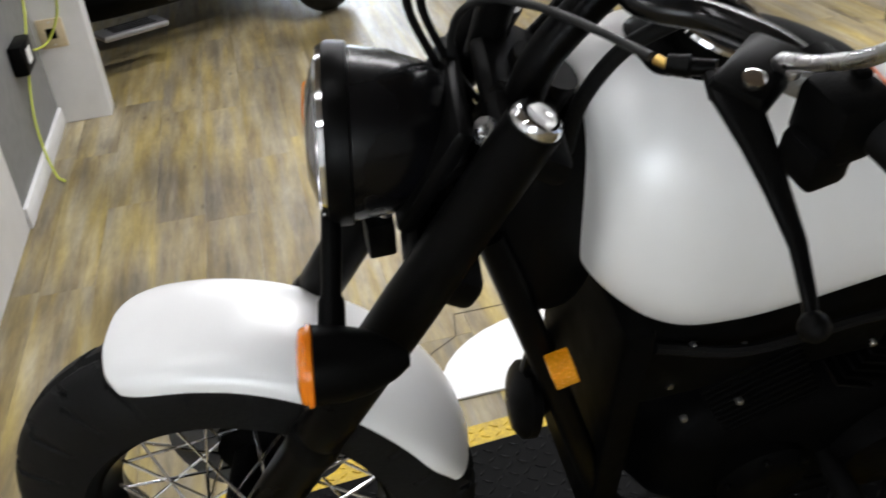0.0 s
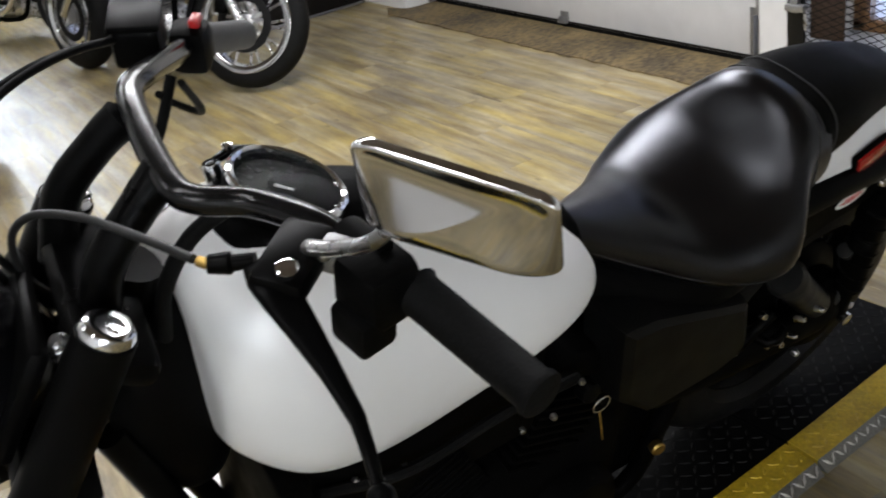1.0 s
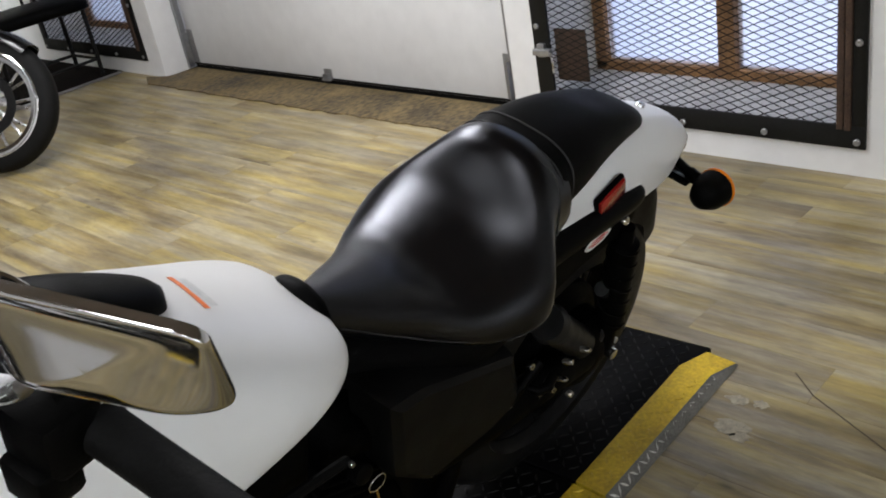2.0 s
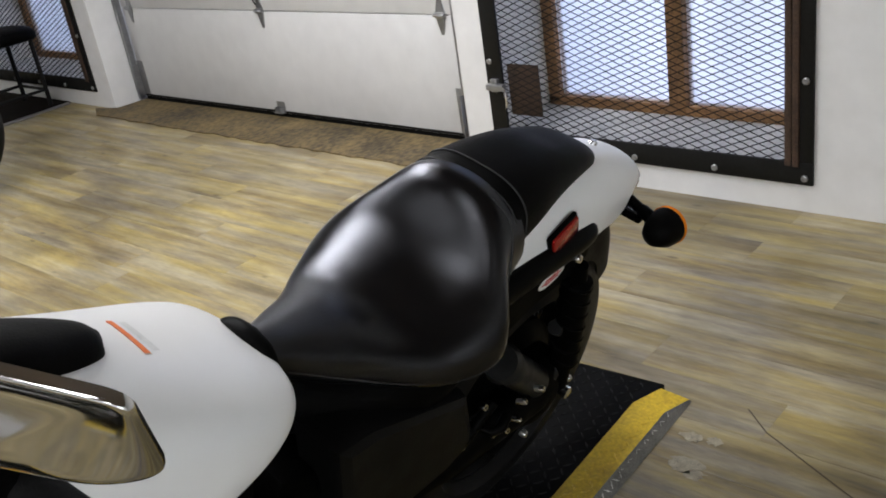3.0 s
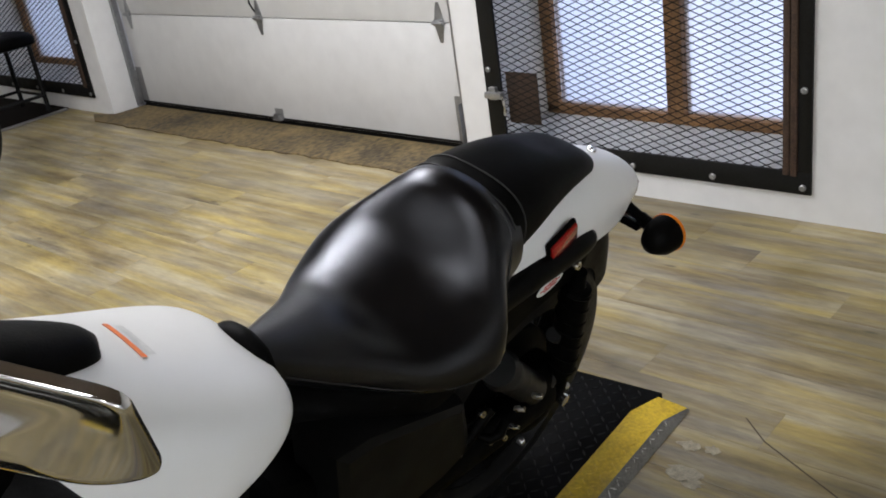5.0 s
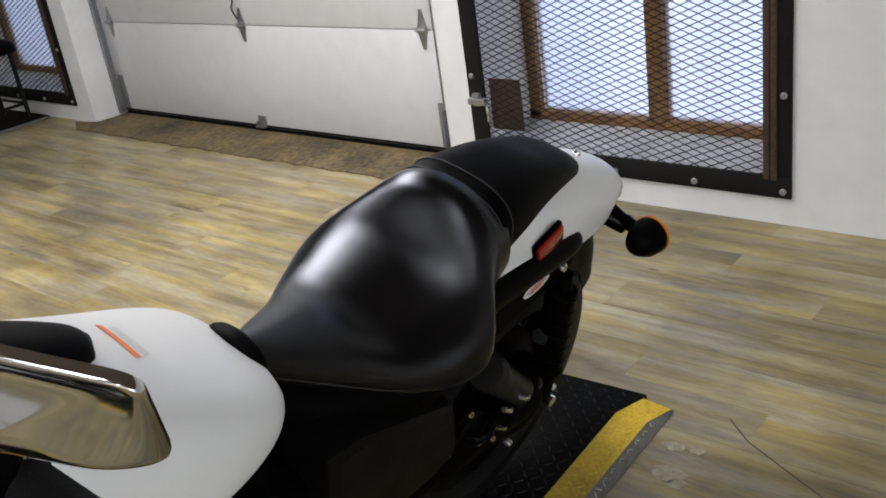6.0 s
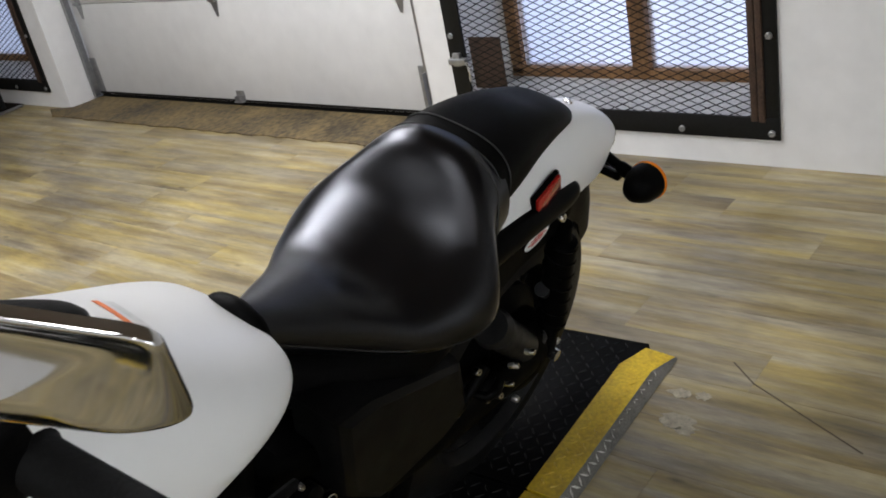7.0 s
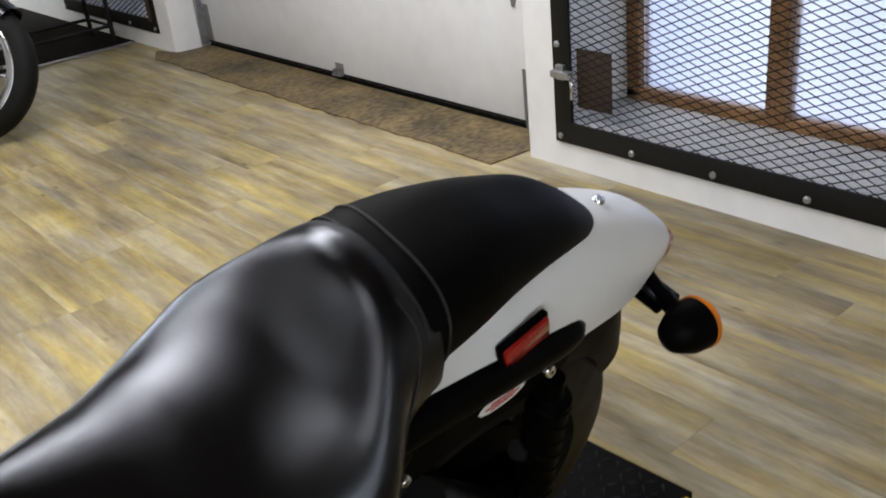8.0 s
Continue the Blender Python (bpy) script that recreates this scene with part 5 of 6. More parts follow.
# mirror: a chrome shell with rolled edges on a short stem
def mirror(corners, out, stem):
    """A rounded quadrilateral shell; out: the way its back bulges; the lower edge runs from the second corner to the third."""
    a, b, c, d = (Vector(p) for p in corners)
    mid = (a + b + c + d) / 4
    high = (a + d - b - c) / 4
    nrm = (c - a).cross(d - b).normalized()
    if nrm.dot(Vector(out)) < 0:
        nrm = -nrm
    outline = []
    k = 10
    for p, q, r_ in ((d, a, b), (a, b, c), (b, c, d), (c, d, a)):
        e0, e1 = q.lerp(p, 0.13), q.lerp(r_, 0.13)
        for t in [j / (k - 1) for j in range(k)]:
            outline.append((1 - t) ** 2 * e0 + 2 * t * (1 - t) * q + t * t * e1)
    fine = []
    for p, q in zip(outline, outline[1:] + outline[:1]):
        n_ = max(1, int((q - p).length / 0.006))
        fine += [p.lerp(q, j / n_) for j in range(n_)]

    def swell(p, s):            # rolled at the edge, a shallow dome within that peaks low
        t = min(1.0, (1 - s) / 0.10)
        v = (p - mid).dot(high) / high.length_squared * s
        return 0.003 * math.sqrt(1 - (1 - t) ** 2) + 0.012 * (1 - s * s) * (1 - 1.6 * v)
    loops = [[mid + (p - mid) * s + nrm * h for p in fine] for s, h in ((0.97, -0.006), (0.995, -0.003))]
    loops += [[mid + (p - mid) * s + nrm * swell(p, s) for p in fine] for s in (1.0, 0.997, 0.99, 0.98, 0.965, 0.945, 0.92, 0.89, 0.855, 0.815, 0.77, 0.72, 0.66, 0.58, 0.48, 0.36, 0.24, 0.12, 0.01)]
    m = part("mirror", rings(loops), CHROME, bike, "chrome-backed rear view mirror")
    part("mirror_glass", rings([[mid + (p - mid) * s - nrm * 0.0066 for p in fine] for s in (0.95, 0.5, 0.02)]), CHROME, m, "mirror glass")
    part("stem", tube(stem, [0.0058] * (len(stem) - 1) + [0.005], 12, steps=5), STEEL, m, "alloy mirror stem")
    mount = part("mount", box((0.026, 0.03, 0.022), stem[0], 0.005, Matrix.Rotation(radians(35), 3, "Z")), GALV, m, "cast alloy mirror mount")
    part("mount_bolt", bolt(Vector(stem[0]) + Vector((0.012, 0.006, 0.010)), (0.3, 0.2, 1), 0.006, 0.006), STEEL, mount)
    return m


mirror([(1.0695, 0.299, 1.313), (1.0585, 0.2995, 1.248), (0.9935, 0.410, 1.2555), (1.0165, 0.421, 1.329)], (0.6, 0.6, 0.3), [(1.045, 0.228, 1.15), (1.068, 0.232, 1.172), (1.062, 0.26, 1.19), (1.056, 0.30, 1.225), (1.052, 0.325, 1.262)])


# ---- things on the partition ----
POST = Matrix.Translation((0.013, 0.042, 0.0))


def at_post(bm):
    bm.transform(POST)
    return bm


def on_post(name, bm, mat, label, category):
    bm.transform(POST)
    return tagged(link(name, bm, mat), label, category)


plate = on_post("wall_plate", span((-0.40, 3.979, 0.30), (-0.305, 3.989, 0.41), 0.003), CREAM, "cream outlet plate on the white post", "outlet plate")
part("socket", at_post(span((-0.372, 3.976, 0.335), (-0.335, 3.979, 0.375), 0.002)), MATT, plate)
for z in (0.312, 0.398):
    part("screw", at_post(bolt((-0.352, 3.979, z), (0, -1, 0), 0.004, 0.002)), STEEL, plate)
adapter = tagged(link("power_adapter", span((-0.403, 3.55, 0.345), (-0.355, 3.72, 0.445), 0.008), MATT), "black power adapter on the partition", "power adapter")
part("adapter_label", span((-0.355, 3.60, 0.37), (-0.3535, 3.67, 0.42)), WHITEP, adapter)
tagged(link("extension_cable", tube([(-0.396, 4.0, 1.2), (-0.396, 4.0, 0.7), (-0.396, 3.99, 0.49), (-0.395, 3.78, 0.355), (-0.393, 3.60, 0.22), (-0.383, 3.52, 0.11), (-0.36, 3.47, 0.02), (-0.33, 3.43, 0.006)], 0.0045, 10, steps=8), LIME), "lime yellow extension cable hanging down the partition", "cable")
tagged(link("extension_cable", tube([(-0.285, 4.02, 1.1), (-0.285, 4.02, 0.6), (-0.288, 4.02, 0.47), (-0.314, 4.018, 0.394), (-0.36, 4.01, 0.33), (-0.39, 3.93, 0.33), (-0.393, 3.83, 0.36), (-0.39, 3.73, 0.40)], 0.0045, 10, steps=8), LIME), "lime yellow extension cable looped to the adapter", "cable")


# ---- other vehicles ----
def cast_wheel(parent, c, r, width, rim, spokes, rimmat, spokemat, name="front_wheel", disc=DARKSTEEL):
    hub = part(name, lathe([(-0.06, 0.012), (-0.055, 0.045), (0.055, 0.045), (0.06, 0.012)], c, (0, 1, 0), 24), spokemat, parent, "cast alloy wheel")
    prof = [(-width * 0.3, rim - 0.004)] + [(-width / 2 * math.copysign(abs(math.cos(a)) ** 0.8, math.cos(a)), rim + 0.01 + (r - rim - 0.01) * math.sin(a) ** 0.75) for a in np.linspace(0, math.pi, 13)] + [(width * 0.3, rim - 0.004)]
    part("tyre", lathe(prof, c, (0, 1, 0), 64, hollow=True), TYRE, hub, "black tyre")
    part("rim", lathe([(-width * 0.50, rim + 0.016), (-width * 0.53, rim + 0.006), (-width * 0.47, rim - 0.02), (-width * 0.2, rim - 0.032), (width * 0.2, rim - 0.032), (width * 0.47, rim - 0.02), (width * 0.53, rim + 0.006), (width * 0.50, rim + 0.016), (0, rim - 0.015)], c, (0, 1, 0), 64, hollow=True), rimmat, hub, "polished rim")
    part("brake_disc", lathe([(-0.060, 0.105), (-0.060, 0.148), (-0.065, 0.148), (-0.065, 0.105)], c, (0, 1, 0), 48, hollow=True), disc, hub, "drilled brake disc")
    for k in range(spokes):
        a = 2 * math.pi * k / spokes
        for da in (-1.2 / spokes, 1.2 / spokes):
            p = Vector(c) + Vector((0.04 * math.cos(a), 0, 0.04 * math.sin(a)))
            m_ = Vector(c) + Vector((0.10 * math.cos(a + da * 0.4), 0, 0.10 * math.sin(a + da * 0.4)))
            q = Vector(c) + Vector(((rim - 0.02) * math.cos(a + da), 0, (rim - 0.02) * math.sin(a + da)))
            part("spoke", tube([p, m_, q], [0.012, 0.0075, 0.0065], 8), spokemat, hub)
    return hub


def wire_wheel(parent, c, r, width, rim, name="front_wheel"):
    hub = part(name, lathe([(-0.07, 0.012), (-0.065, 0.055), (-0.05, 0.03), (0.05, 0.03), (0.065, 0.055), (0.07, 0.012)], c, (0, 1, 0), 24), CHROME, parent, "chrome wire wheel")
    prof = [(-width * 0.3, rim - 0.004)] + [(-width / 2 * math.copysign(abs(math.cos(a)) ** 0.8, math.cos(a)), rim + 0.01 + (r - rim - 0.01) * math.sin(a) ** 0.75) for a in np.linspace(0, math.pi, 13)] + [(width * 0.3, rim - 0.004)]
    part("tyre", lathe(prof, c, (0, 1, 0), 56, hollow=True), TYRE, hub, "black tyre")
    part("rim", lathe([(-width * 0.50, rim + 0.016), (-width * 0.53, rim + 0.006), (-width * 0.45, rim - 0.015), (0, rim - 0.03), (width * 0.45, rim - 0.015), (width * 0.53, rim + 0.006), (width * 0.50, rim + 0.016), (0, rim - 0.015)], c, (0, 1, 0), 56, hollow=True), CHROME, hub, "chrome rim")
    part("brake_disc", lathe([(-0.078, 0.06), (-0.078, 0.145), (-0.083, 0.145), (-0.083, 0.10)], c, (0, 1, 0), 48, hollow=True), STEEL, hub, "polished brake disc")
    for k in range(32):
        a, side = 2 * math.pi * k / 32, 1 if k % 2 else -1
        t = 0.7 * (1 if (k // 2) % 2 else -1)
        part("spoke", tube([Vector(c) + Vector((0.05 * math.cos(a + t), side * 0.055, 0.05 * math.sin(a + t))), Vector(c) + Vector(((rim - 0.02) * math.cos(a), 0, (rim - 0.02) * math.sin(a)))], 0.002, 5), CHROME, hub)
    return hub


def parked_bike(m, wheel, label, tankmat, fendermat):
    """A cruiser: x forward from the front axle's foot, y to its left."""
    b = thing("motorcycle", m, label, "motorcycle", "parked motorcycles")
    R = 0.32
    ax = Vector((0, 0, R))
    if wheel == "cast":
        cast_wheel(b, ax, R, 0.11, 0.235, 9, CHROME, STEEL)
        cast_wheel(b, Vector((-1.6, 0, 0.32)), 0.32, 0.15, 0.21, 5, CHROME, SATINGREY, "rear_wheel")
    else:
        wire_wheel(b, ax, R, 0.11, 0.235)
        wire_wheel(b, Vector((-1.6, 0, 0.32)), 0.32, 0.15, 0.21, "rear_wheel")
    up = Vector((-math.sin(radians(31)), 0, math.cos(radians(31))))
    for s in (1, -1):
        f0 = ax + Vector((0, s * 0.11, 0)) - up * 0.04
        leg = part("fork_leg", tube([f0, f0 + up * 0.04, f0 + up * 0.36, f0 + up * 0.37, f0 + up * 0.38], [0.02, 0.026, 0.027, 0.03, 0.022], 16), STEEL, b, "polished fork slider")
        part("fork_tube", tube([f0 + up * 0.38, f0 + up * 0.80], 0.021, 14), CHROME, leg, "chrome fork tube")
        part("reflector", box((0.02, 0.012, 0.09), f0 + up * 0.25 + Vector((0.014, s * 0.026, 0.0)), 0.003, Matrix.Rotation(radians(-31), 3, "Y")), AMBREF, leg, "amber fork reflector")
        part("brake_caliper", box((0.07, 0.045, 0.10), f0 + up * 0.12 + Vector((-0.06, -s * 0.0, 0.02)), 0.012), CASE, leg)
    for h in (0.60, 0.76):
        part("triple_clamp", box((0.06, 0.28, 0.03), ax + up * h, 0.008, Matrix.Rotation(radians(-31), 3, "Y")), CASE, b)
    arc = around(ax, R + 0.03, 50, 190, 9)
    part("front_fender", fender([(x, z, 0.07, 0.055) for x, z in arc]), fendermat, b, "dark front fender")
    hl = ax + up * 0.66 + Vector((0.12, 0, 0))
    part("headlight", lathe([(-0.13, 0.001), (-0.1, 0.05), (-0.04, 0.085), (0.0, 0.09), (0.015, 0.088), (0.025, 0.07), (0.03, 0.001)], hl, (1, 0, 0), 32), CHROME, b, "chrome headlight")
    part("handlebar", tube([(-0.62, -0.40, 1.08), (-0.52, -0.22, 1.12), (-0.45, -0.08, 1.08), (-0.45, 0.08, 1.08), (-0.52, 0.22, 1.12), (-0.62, 0.40, 1.08)], 0.0125, 12, steps=5), CHROME, b, "chrome handlebar")
    for s in (1, -1):
        part("grip", tube([(-0.565, s * 0.30, 1.10), (-0.63, s * 0.42, 1.075)], 0.018, 14), RUBBER, b)
        part("down_tube", tube([(-0.40, s * 0.04, 0.85), (-0.47, s * 0.09, 0.5), (-0.52, s * 0.11, 0.2), (-0.8, s * 0.11, 0.14), (-1.1, s * 0.11, 0.16)], 0.017, 12, steps=4), CASE, b)
        part("fender_strut", tube([(-1.25, s * 0.10, 0.60), (-1.62, s * 0.10, 0.62)], 0.02, 12), CHROME, b)
        part("foot_peg", tube([(-0.62, s * 0.14, 0.28), (-0.62, s * 0.28, 0.28)], 0.018, 12), RUBBER, b)
        part("shock_absorber", tube([(-1.3, s * 0.13, 0.60), (-1.55, s * 0.13, 0.34)], 0.026, 14), CHROME, b)
    part("fuel_tank", body([(-0.40, 0.05, 0.74, 0.90), (-0.47, 0.11, 0.70, 0.96), (-0.62, 0.135, 0.70, 0.97), (-0.80, 0.12, 0.71, 0.92), (-0.93, 0.07, 0.73, 0.83), (-0.97, 0.02, 0.75, 0.78)], 2.3, 2.6, 5, 32), tankmat, b, "glossy dark fuel tank")
    part("seat", body([(-0.92, 0.07, 0.66, 0.78), (-1.05, 0.13, 0.62, 0.73), (-1.2, 0.15, 0.62, 0.74), (-1.32, 0.12, 0.66, 0.82), (-1.5, 0.09, 0.70, 0.84), (-1.62, 0.05, 0.72, 0.79)], 2.6, 2.2, 5, 28), LEATHER2, b, "black seat")
    part("rear_fender", fender([(-1.35, 0.70, 0.09, 0.10), (-1.5, 0.72, 0.09, 0.12), (-1.65, 0.71, 0.09, 0.13), (-1.80, 0.65, 0.088, 0.12), (-1.92, 0.55, 0.08, 0.10)]), fendermat, b, "dark rear fender")
    eng = part("engine", body([(-0.52, 0.06, 0.18, 0.34), (-0.58, 0.12, 0.15, 0.40), (-0.75, 0.13, 0.14, 0.42), (-0.95, 0.13, 0.14, 0.42), (-1.08, 0.10, 0.16, 0.36)], 3.0, 3.0, 5, 28), STEEL, b, "polished V-twin engine")
    for lean_deg, x0 in ((24, -0.72), (-24, -0.82)):
        q = Matrix.Rotation(radians(lean_deg), 3, "Y")
        base_at, u2 = Vector((x0, 0, 0.36)), q @ Vector((0, 0, 1))
        for k in range(8):
            part("cooling_fin", box((0.13, 0.17, 0.008), base_at + u2 * (0.03 + 0.02 * k), 0.003, q), SATINGREY, eng)
        part("rocker_cover", box((0.14, 0.15, 0.06), base_at + u2 * 0.22, 0.02, q), CHROME, eng)
    part("air_cleaner", lathe([(0, 0.09), (0.05, 0.09), (0.065, 0.075), (0.07, 0.001)], (-0.77, -0.12, 0.56), (0, -1, 0), 32), CHROME, eng, "round chrome air cleaner")
    part("cam_cover", lathe([(0, 0.085), (0.025, 0.085), (0.04, 0.06), (0.042, 0.001)], (-0.70, -0.12, 0.28), (0, -1, 0), 32), CHROME, eng, "chrome cover")
    part("primary_cover", lathe([(0, 0.11), (0.03, 0.11), (0.045, 0.09), (0.047, 0.001)], (-0.90, -0.115, 0.27), (0, -1, 0), 32), CHROME, eng, "chrome cover")
    for z in (0.0, 0.09) if wheel == "wire" else ():
        part("exhaust", tube([(-0.60 - z, -0.10, 0.50), (-0.55 - z * 0.5, -0.16, 0.40 + z * 0.3), (-0.62, -0.19, 0.24 + z), (-0.9, -0.20, 0.20 + z), (-1.75, -0.20, 0.22 + z)], [0.022, 0.023, 0.025, 0.03, 0.04], 16, steps=5), CHROME, b, "chrome exhaust pipe")
    part("side_stand", tube([(-0.7, 0.10, 0.16), (-0.7, 0.24, 0.03)], 0.011, 8), CASE, b)
    # steering turned to full lock on the stand
    lock = Matrix.Translation(ax) @ Matrix.Rotation(radians(27), 4, up) @ Matrix.Translation(-ax)
    for ob in b.children:
        if ob.name.split(".")[0] in ("front_wheel", "fork_leg", "front_fender", "triple_clamp", "headlight", "handlebar", "grip"):
            ob.matrix_local = lock
    return b


def parked(x, y, heading, lean_deg=9):
    return Matrix.Translation((x, y, 0.0)) @ Matrix.Rotation(radians(heading), 4, "Z") @ Matrix.Rotation(radians(-lean_deg), 4, "X")


parked_bike(parked(2.15, 4.88, -72), "cast", "black cruiser motorcycle with polished cast wheels, parked", GLOSSY, GLOSSY)
parked_bike(parked(1.84, 7.22, -72), "wire", "chrome-trimmed cruiser motorcycle with wire wheels, parked", GLOSSY, GLOSSY)


def trike(m):
    """A low reverse trike: x forward, two wheels in front."""
    t = thing("three_wheeler", m, "black and red three-wheeled roadster, parked", "three-wheeler")
    for y in (-0.62, 0.62):
        wheel = cast_wheel(t, Vector((0, 0, 0)), 0.29, 0.165, 0.20, 7, CASE, CASE, "front_wheel", CASE)
        wheel.matrix_local = Matrix.Translation((0, y, 0.285)) @ Matrix.Rotation(radians(38), 4, "Z") @ Matrix.Rotation(radians(-14), 4, "X")
        part("wheel_arch", fender([(x, z, 0.11, 0.04) for x, z in around(Vector((0, 0, 0.30)), 0.345, 30, 150, 7)]), GLOSSY, t, "black mudguard")
        t.children[-1].location = (0, y, 0)
        part("suspension_arm", tube([(-0.05, y * 0.80, 0.30), (-0.15, y * 0.3, 0.32)], 0.02, 10), CASE, t)
        part("suspension_arm", tube([(-0.05, y * 0.80, 0.20), (-0.25, y * 0.3, 0.18)], 0.02, 10), CASE, t)
    cast_wheel(t, Vector((-1.75, 0, 0.30)), 0.30, 0.22, 0.20, 7, CASE, CASE, "rear_wheel", CASE)
    part("body", body([(0.42, 0.20, 0.22, 0.34), (0.30, 0.34, 0.16, 0.50), (0.0, 0.36, 0.15, 0.62), (-0.35, 0.50, 0.14, 0.72), (-0.8, 0.56, 0.14, 0.80), (-1.2, 0.50, 0.16, 0.86), (-1.6, 0.32, 0.30, 0.84), (-2.0, 0.16, 0.45, 0.78)], 3.0, 3.5, 6, 44), BLACK, t, "black bodywork")
    for s in (1, -1):
        part("side_panel", box((0.55, 0.02, 0.16), (-0.72, s * 0.575, 0.46), 0.008, Matrix.Rotation(radians(6), 3, "Y")), REDP, t, "red side panel")
        part("panel_insert", box((0.52, 0.02, 0.135), (-0.72, s * 0.588, 0.46), 0.006, Matrix.Rotation(radians(6), 3, "Y")), BLACK, t)
        part("trim_line", tube([(-0.75, s * 0.575, 0.23), (-0.45, s * 0.565, 0.20), (-0.28, s * 0.52, 0.24), (-0.20, s * 0.47, 0.38), (-0.16, s * 0.43, 0.56)], 0.007, 10, steps=5), SATINGREY, t, "silver trim line")
        part("red_strip", tube([(-1.55, s * 0.42, 0.36), (-1.15, s * 0.54, 0.34)], 0.012, 8), REDP, t)
        board = part("foot_board", box((0.30, 0.15, 0.03), (-0.98, s * 0.65, 0.17), 0.012), SATINGREY, t, "slotted alloy foot board")
        for k in range(4):
            part("slot", box((0.20, 0.012, 0.004), (-0.98, s * 0.65 - 0.045 + 0.03 * k, 0.186), 0.001), MATT, board)
    part("windscreen", box((0.02, 0.55, 0.28), (-0.30, 0, 0.86), 0.006, Matrix.Rotation(radians(-40), 3, "Y")), GLASS, t, "small tinted windscreen")
    part("seat", body([(-0.85, 0.14, 0.74, 0.84), (-1.1, 0.17, 0.74, 0.86), (-1.4, 0.14, 0.78, 0.92), (-1.6, 0.08, 0.8, 0.9)], 2.6, 2.6, 4, 24), LEATHER2, t, "black seat")
    return t


trike(Matrix.Translation((0.488, 5.63, 0)) @ Matrix.Rotation(radians(25), 4, "Z"))

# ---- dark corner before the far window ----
# thin flat slab, almost black brown, beyond the edge strip
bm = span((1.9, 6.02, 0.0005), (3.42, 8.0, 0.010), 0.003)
rug = tagged(link("entrance_rug", bm, material("dark_brown_slab", (0.008, 0.006, 0.005), 0.95, vary=0.4, scale=30, bump=0.6, bump_scale=300, spec=0.1)), "dark brown rug before the far window", "rug")
strip = tagged(link("threshold_strip", span((1.9, 5.985, 0.0005), (3.40, 6.018, 0.012), 0.004), SATINGREY), "worn aluminium edge strip on the floor", "edge strip")
bench = thing("bench", Matrix.Translation((3.09, 6.27, 0.010)), "black steel bench with a padded seat", "bench")
part("seat", body([(-0.42, 0.10, 0.42, 0.46), (-0.38, 0.20, 0.40, 0.49), (0.0, 0.22, 0.40, 0.50), (0.26, 0.20, 0.40, 0.49), (0.30, 0.10, 0.42, 0.46)], 3, 3, 4, 28), LEATHER2, bench, "padded black seat")
for x in (-0.34, 0.24):
    for y in (-0.17, 0.17):
        part("leg", tube([(x, y, 0), (x, y, 0.42)], 0.014, 10), IRON, bench)
for y in (-0.17, 0.17):
    part("stretcher", tube([(-0.34, y, 0.10), (0.24, y, 0.10)], 0.010, 8), IRON, bench)
for x in (-0.34, 0.24):
    part("side_rail", tube([(x, -0.17, 0.10), (x, 0.17, 0.10)], 0.010, 8), IRON, bench)
for k in range(4):
    part("back_bar", tube([(-0.30 + 0.17 * k, 0.19, 0.46), (-0.30 + 0.17 * k, 0.22, 0.85)], 0.010, 8), IRON, bench)
part("back_rail", tube([(-0.36, 0.22, 0.85), (0.28, 0.22, 0.85)], 0.013, 10), IRON, bench)
cab = thing("cabinet", Matrix.Translation((2.52, 7.3, 0.010)), "cream painted cabinet against the far side", "cabinet")
part("carcass", span((-0.45, 0.0, 0.0), (0.45, 0.45, 1.5), 0.006), material("cream_paint", (0.72, 0.60, 0.30), 0.5, vary=0.06), cab)
for s in (-1, 1):
    d = part("door", span((min(0, s * 0.44), -0.018, 0.06), (max(0, s * 0.44) - 0.004, 0.0, 1.46), 0.004), bpy.data.materials["cream_paint"], cab)
    part("handle", tube([(s * 0.04, -0.035, 0.7), (s * 0.04, -0.035, 0.85)], 0.006, 8), STEEL, d)

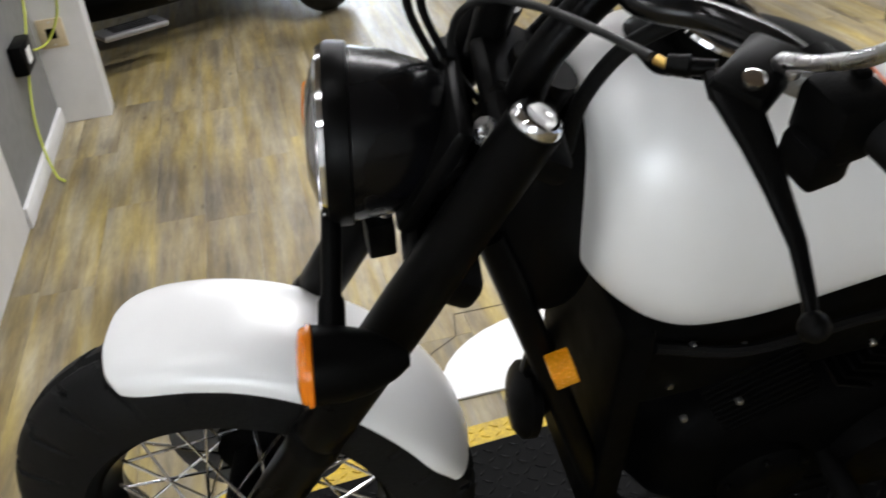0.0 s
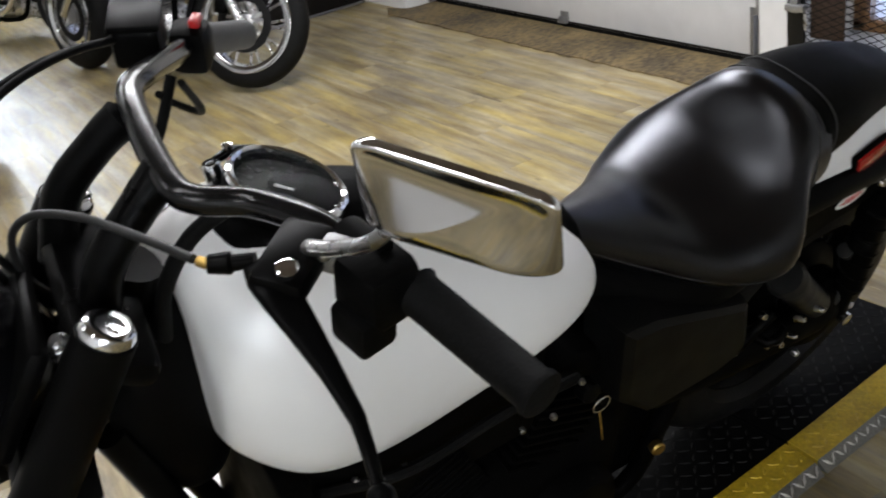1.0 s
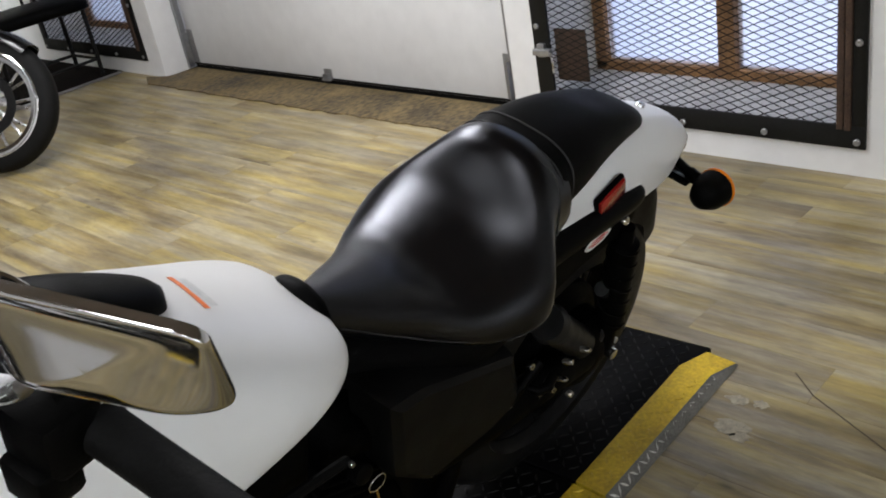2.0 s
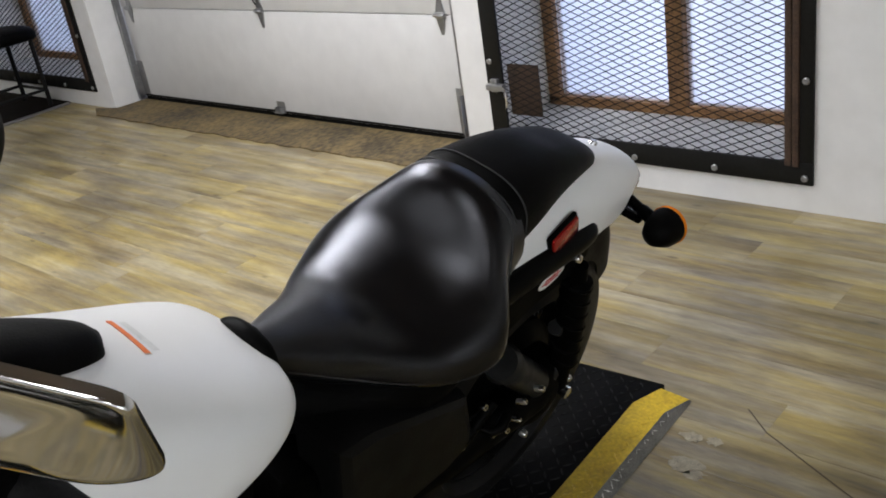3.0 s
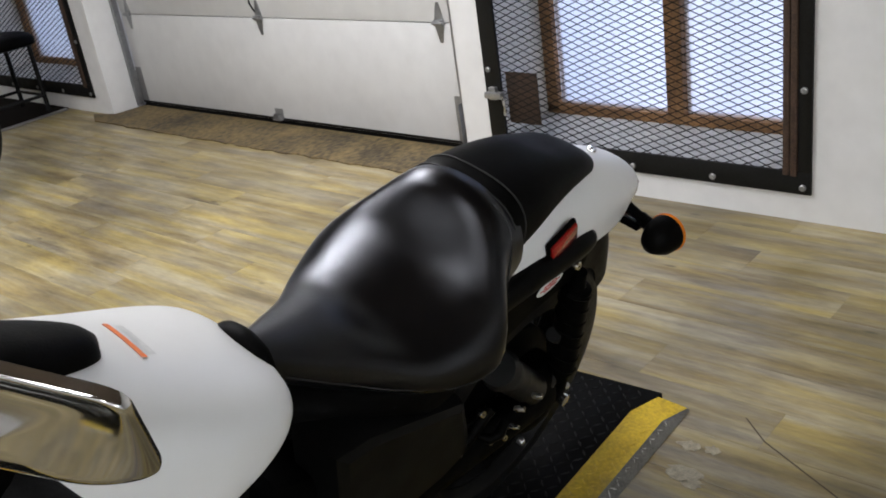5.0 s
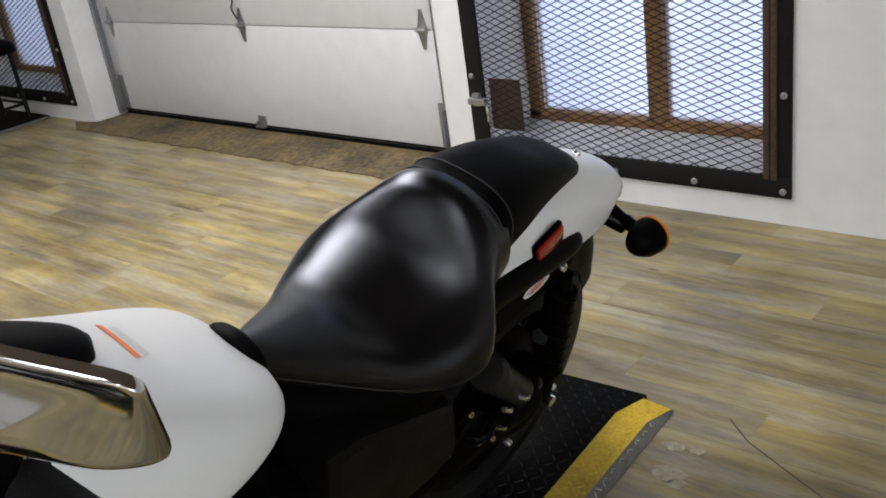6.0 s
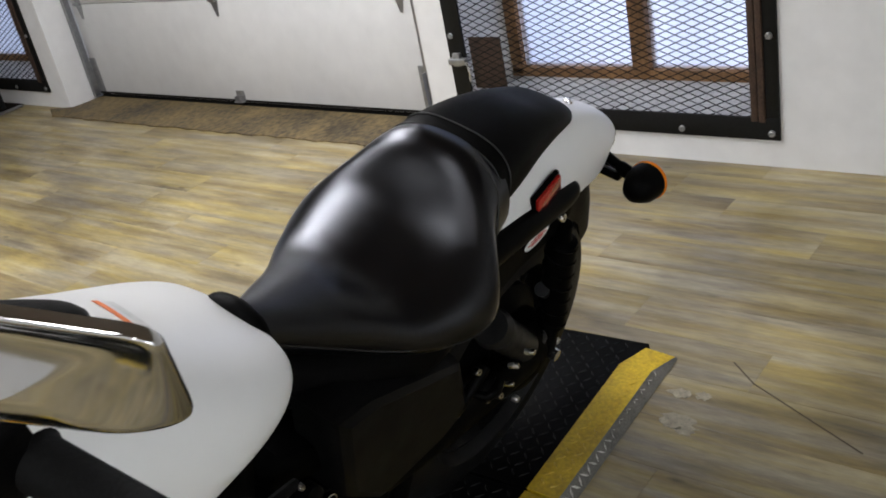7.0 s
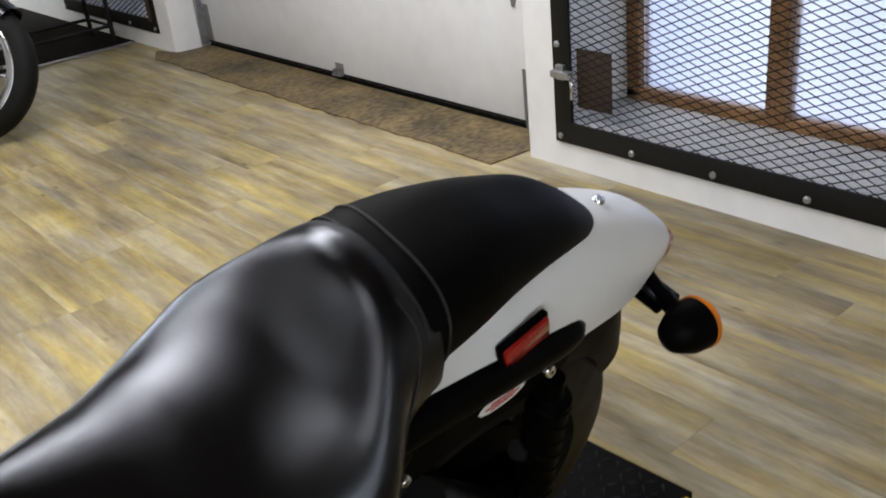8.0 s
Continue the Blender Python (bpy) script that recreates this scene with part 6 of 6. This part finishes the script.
# ---- marks on the floor: cut lines and worn patches ----
def floor_line(points, w=0.004, name="floor_cut", label="dark cut line in the vinyl floor"):
    bm = bmesh.new()
    for (x0, y0), (x1, y1) in zip(points, points[1:]):
        d = Vector((x1 - x0, y1 - y0, 0)).normalized()
        s = Vector((-d.y, d.x, 0)) * w / 2
        a, b = Vector((x0, y0, 0.0)), Vector((x1, y1, 0.0))
        rings([[p + Vector((0, 0, z)) for p in (a - s, b - s, b + s, a + s)] for z in (0.0004, 0.0012)], bm=bm)
    return tagged(link(name, bm, JOINT, None, smooth=False), label, "floor mark", "", "structure")


floor_line([(2.36, 1.06), (2.298, 0.99), (2.158, 0.72)], 0.003)
floor_line([(0.627, 2.009), (0.704, 2.062), (0.721, 2.151), (0.877, 2.147), (1.2, 2.14)], 0.003)
rng2 = random.Random(3)
SCUFF = material("pale_scuffed_patch", (0.30, 0.265, 0.19), 0.55, vary=0.4, scale=60)
for cx, cy, r in ((2.115, 1.09, 0.034), (2.095, 1.055, 0.02), (2.205, 1.12, 0.022), (2.215, 1.07, 0.018)):
    ring = [(cx + r * rng2.uniform(0.5, 1.1) * math.cos(a), cy + r * rng2.uniform(0.6, 1.5) * math.sin(a)) for a in np.linspace(0, 2 * math.pi, 18, endpoint=False)]
    ring = [(float(a), float(b)) for a, b in ring]
    tagged(link("scuff_patch", rings([[(x, y, z) for x, y in ring] for z in (0.0004, 0.0010)]), SCUFF), "pale worn patch on the vinyl floor", "floor mark", "", "structure")


# ---- floor planks, last ----
PW, PL = 0.152, 0.96
shapes = {}


def plank_mesh(length):
    key = round(length, 2)
    if key not in shapes:
        bm = span((0.0002, 0.0002, -0.006), (PW - 0.0002, length - 0.0002, 0.0), 0.0005)
        me = bpy.data.meshes.new("plank")
        bm.to_mesh(me)
        bm.free()
        me.materials.append(OAK)
        shapes[key] = me
    return shapes[key]


rest = bmesh.new()
rng = random.Random(5)
count = 0
x = WEST
while x < XD - 0.01:
    lag = rng.random() * PL * 0.9
    y = SOUTH
    while y < NORTH:
        y = max(y, SOUTH + 0.001)
        length = min(PL - (lag if y < SOUTH + 0.01 else 0), NORTH - y)
        if length < 0.02:
            break
        near = 0.1 < x < XW and 0.3 < y < 5.2
        if near and count < 300:
            ob = new("plank", plank_mesh(length))
            ob.parent = floor
            ob.location = (x, y, 0)
            count += 1
        else:
            span((x + 0.0003, y + 0.0003, -0.006), (min(x + PW, XD + 0.2) - 0.0003, y + length - 0.0003, 0.0), 0, rest)
        y += length
    x += PW
tagged(part("planks", rest, OAK, floor, smooth=False), kind="stuff")
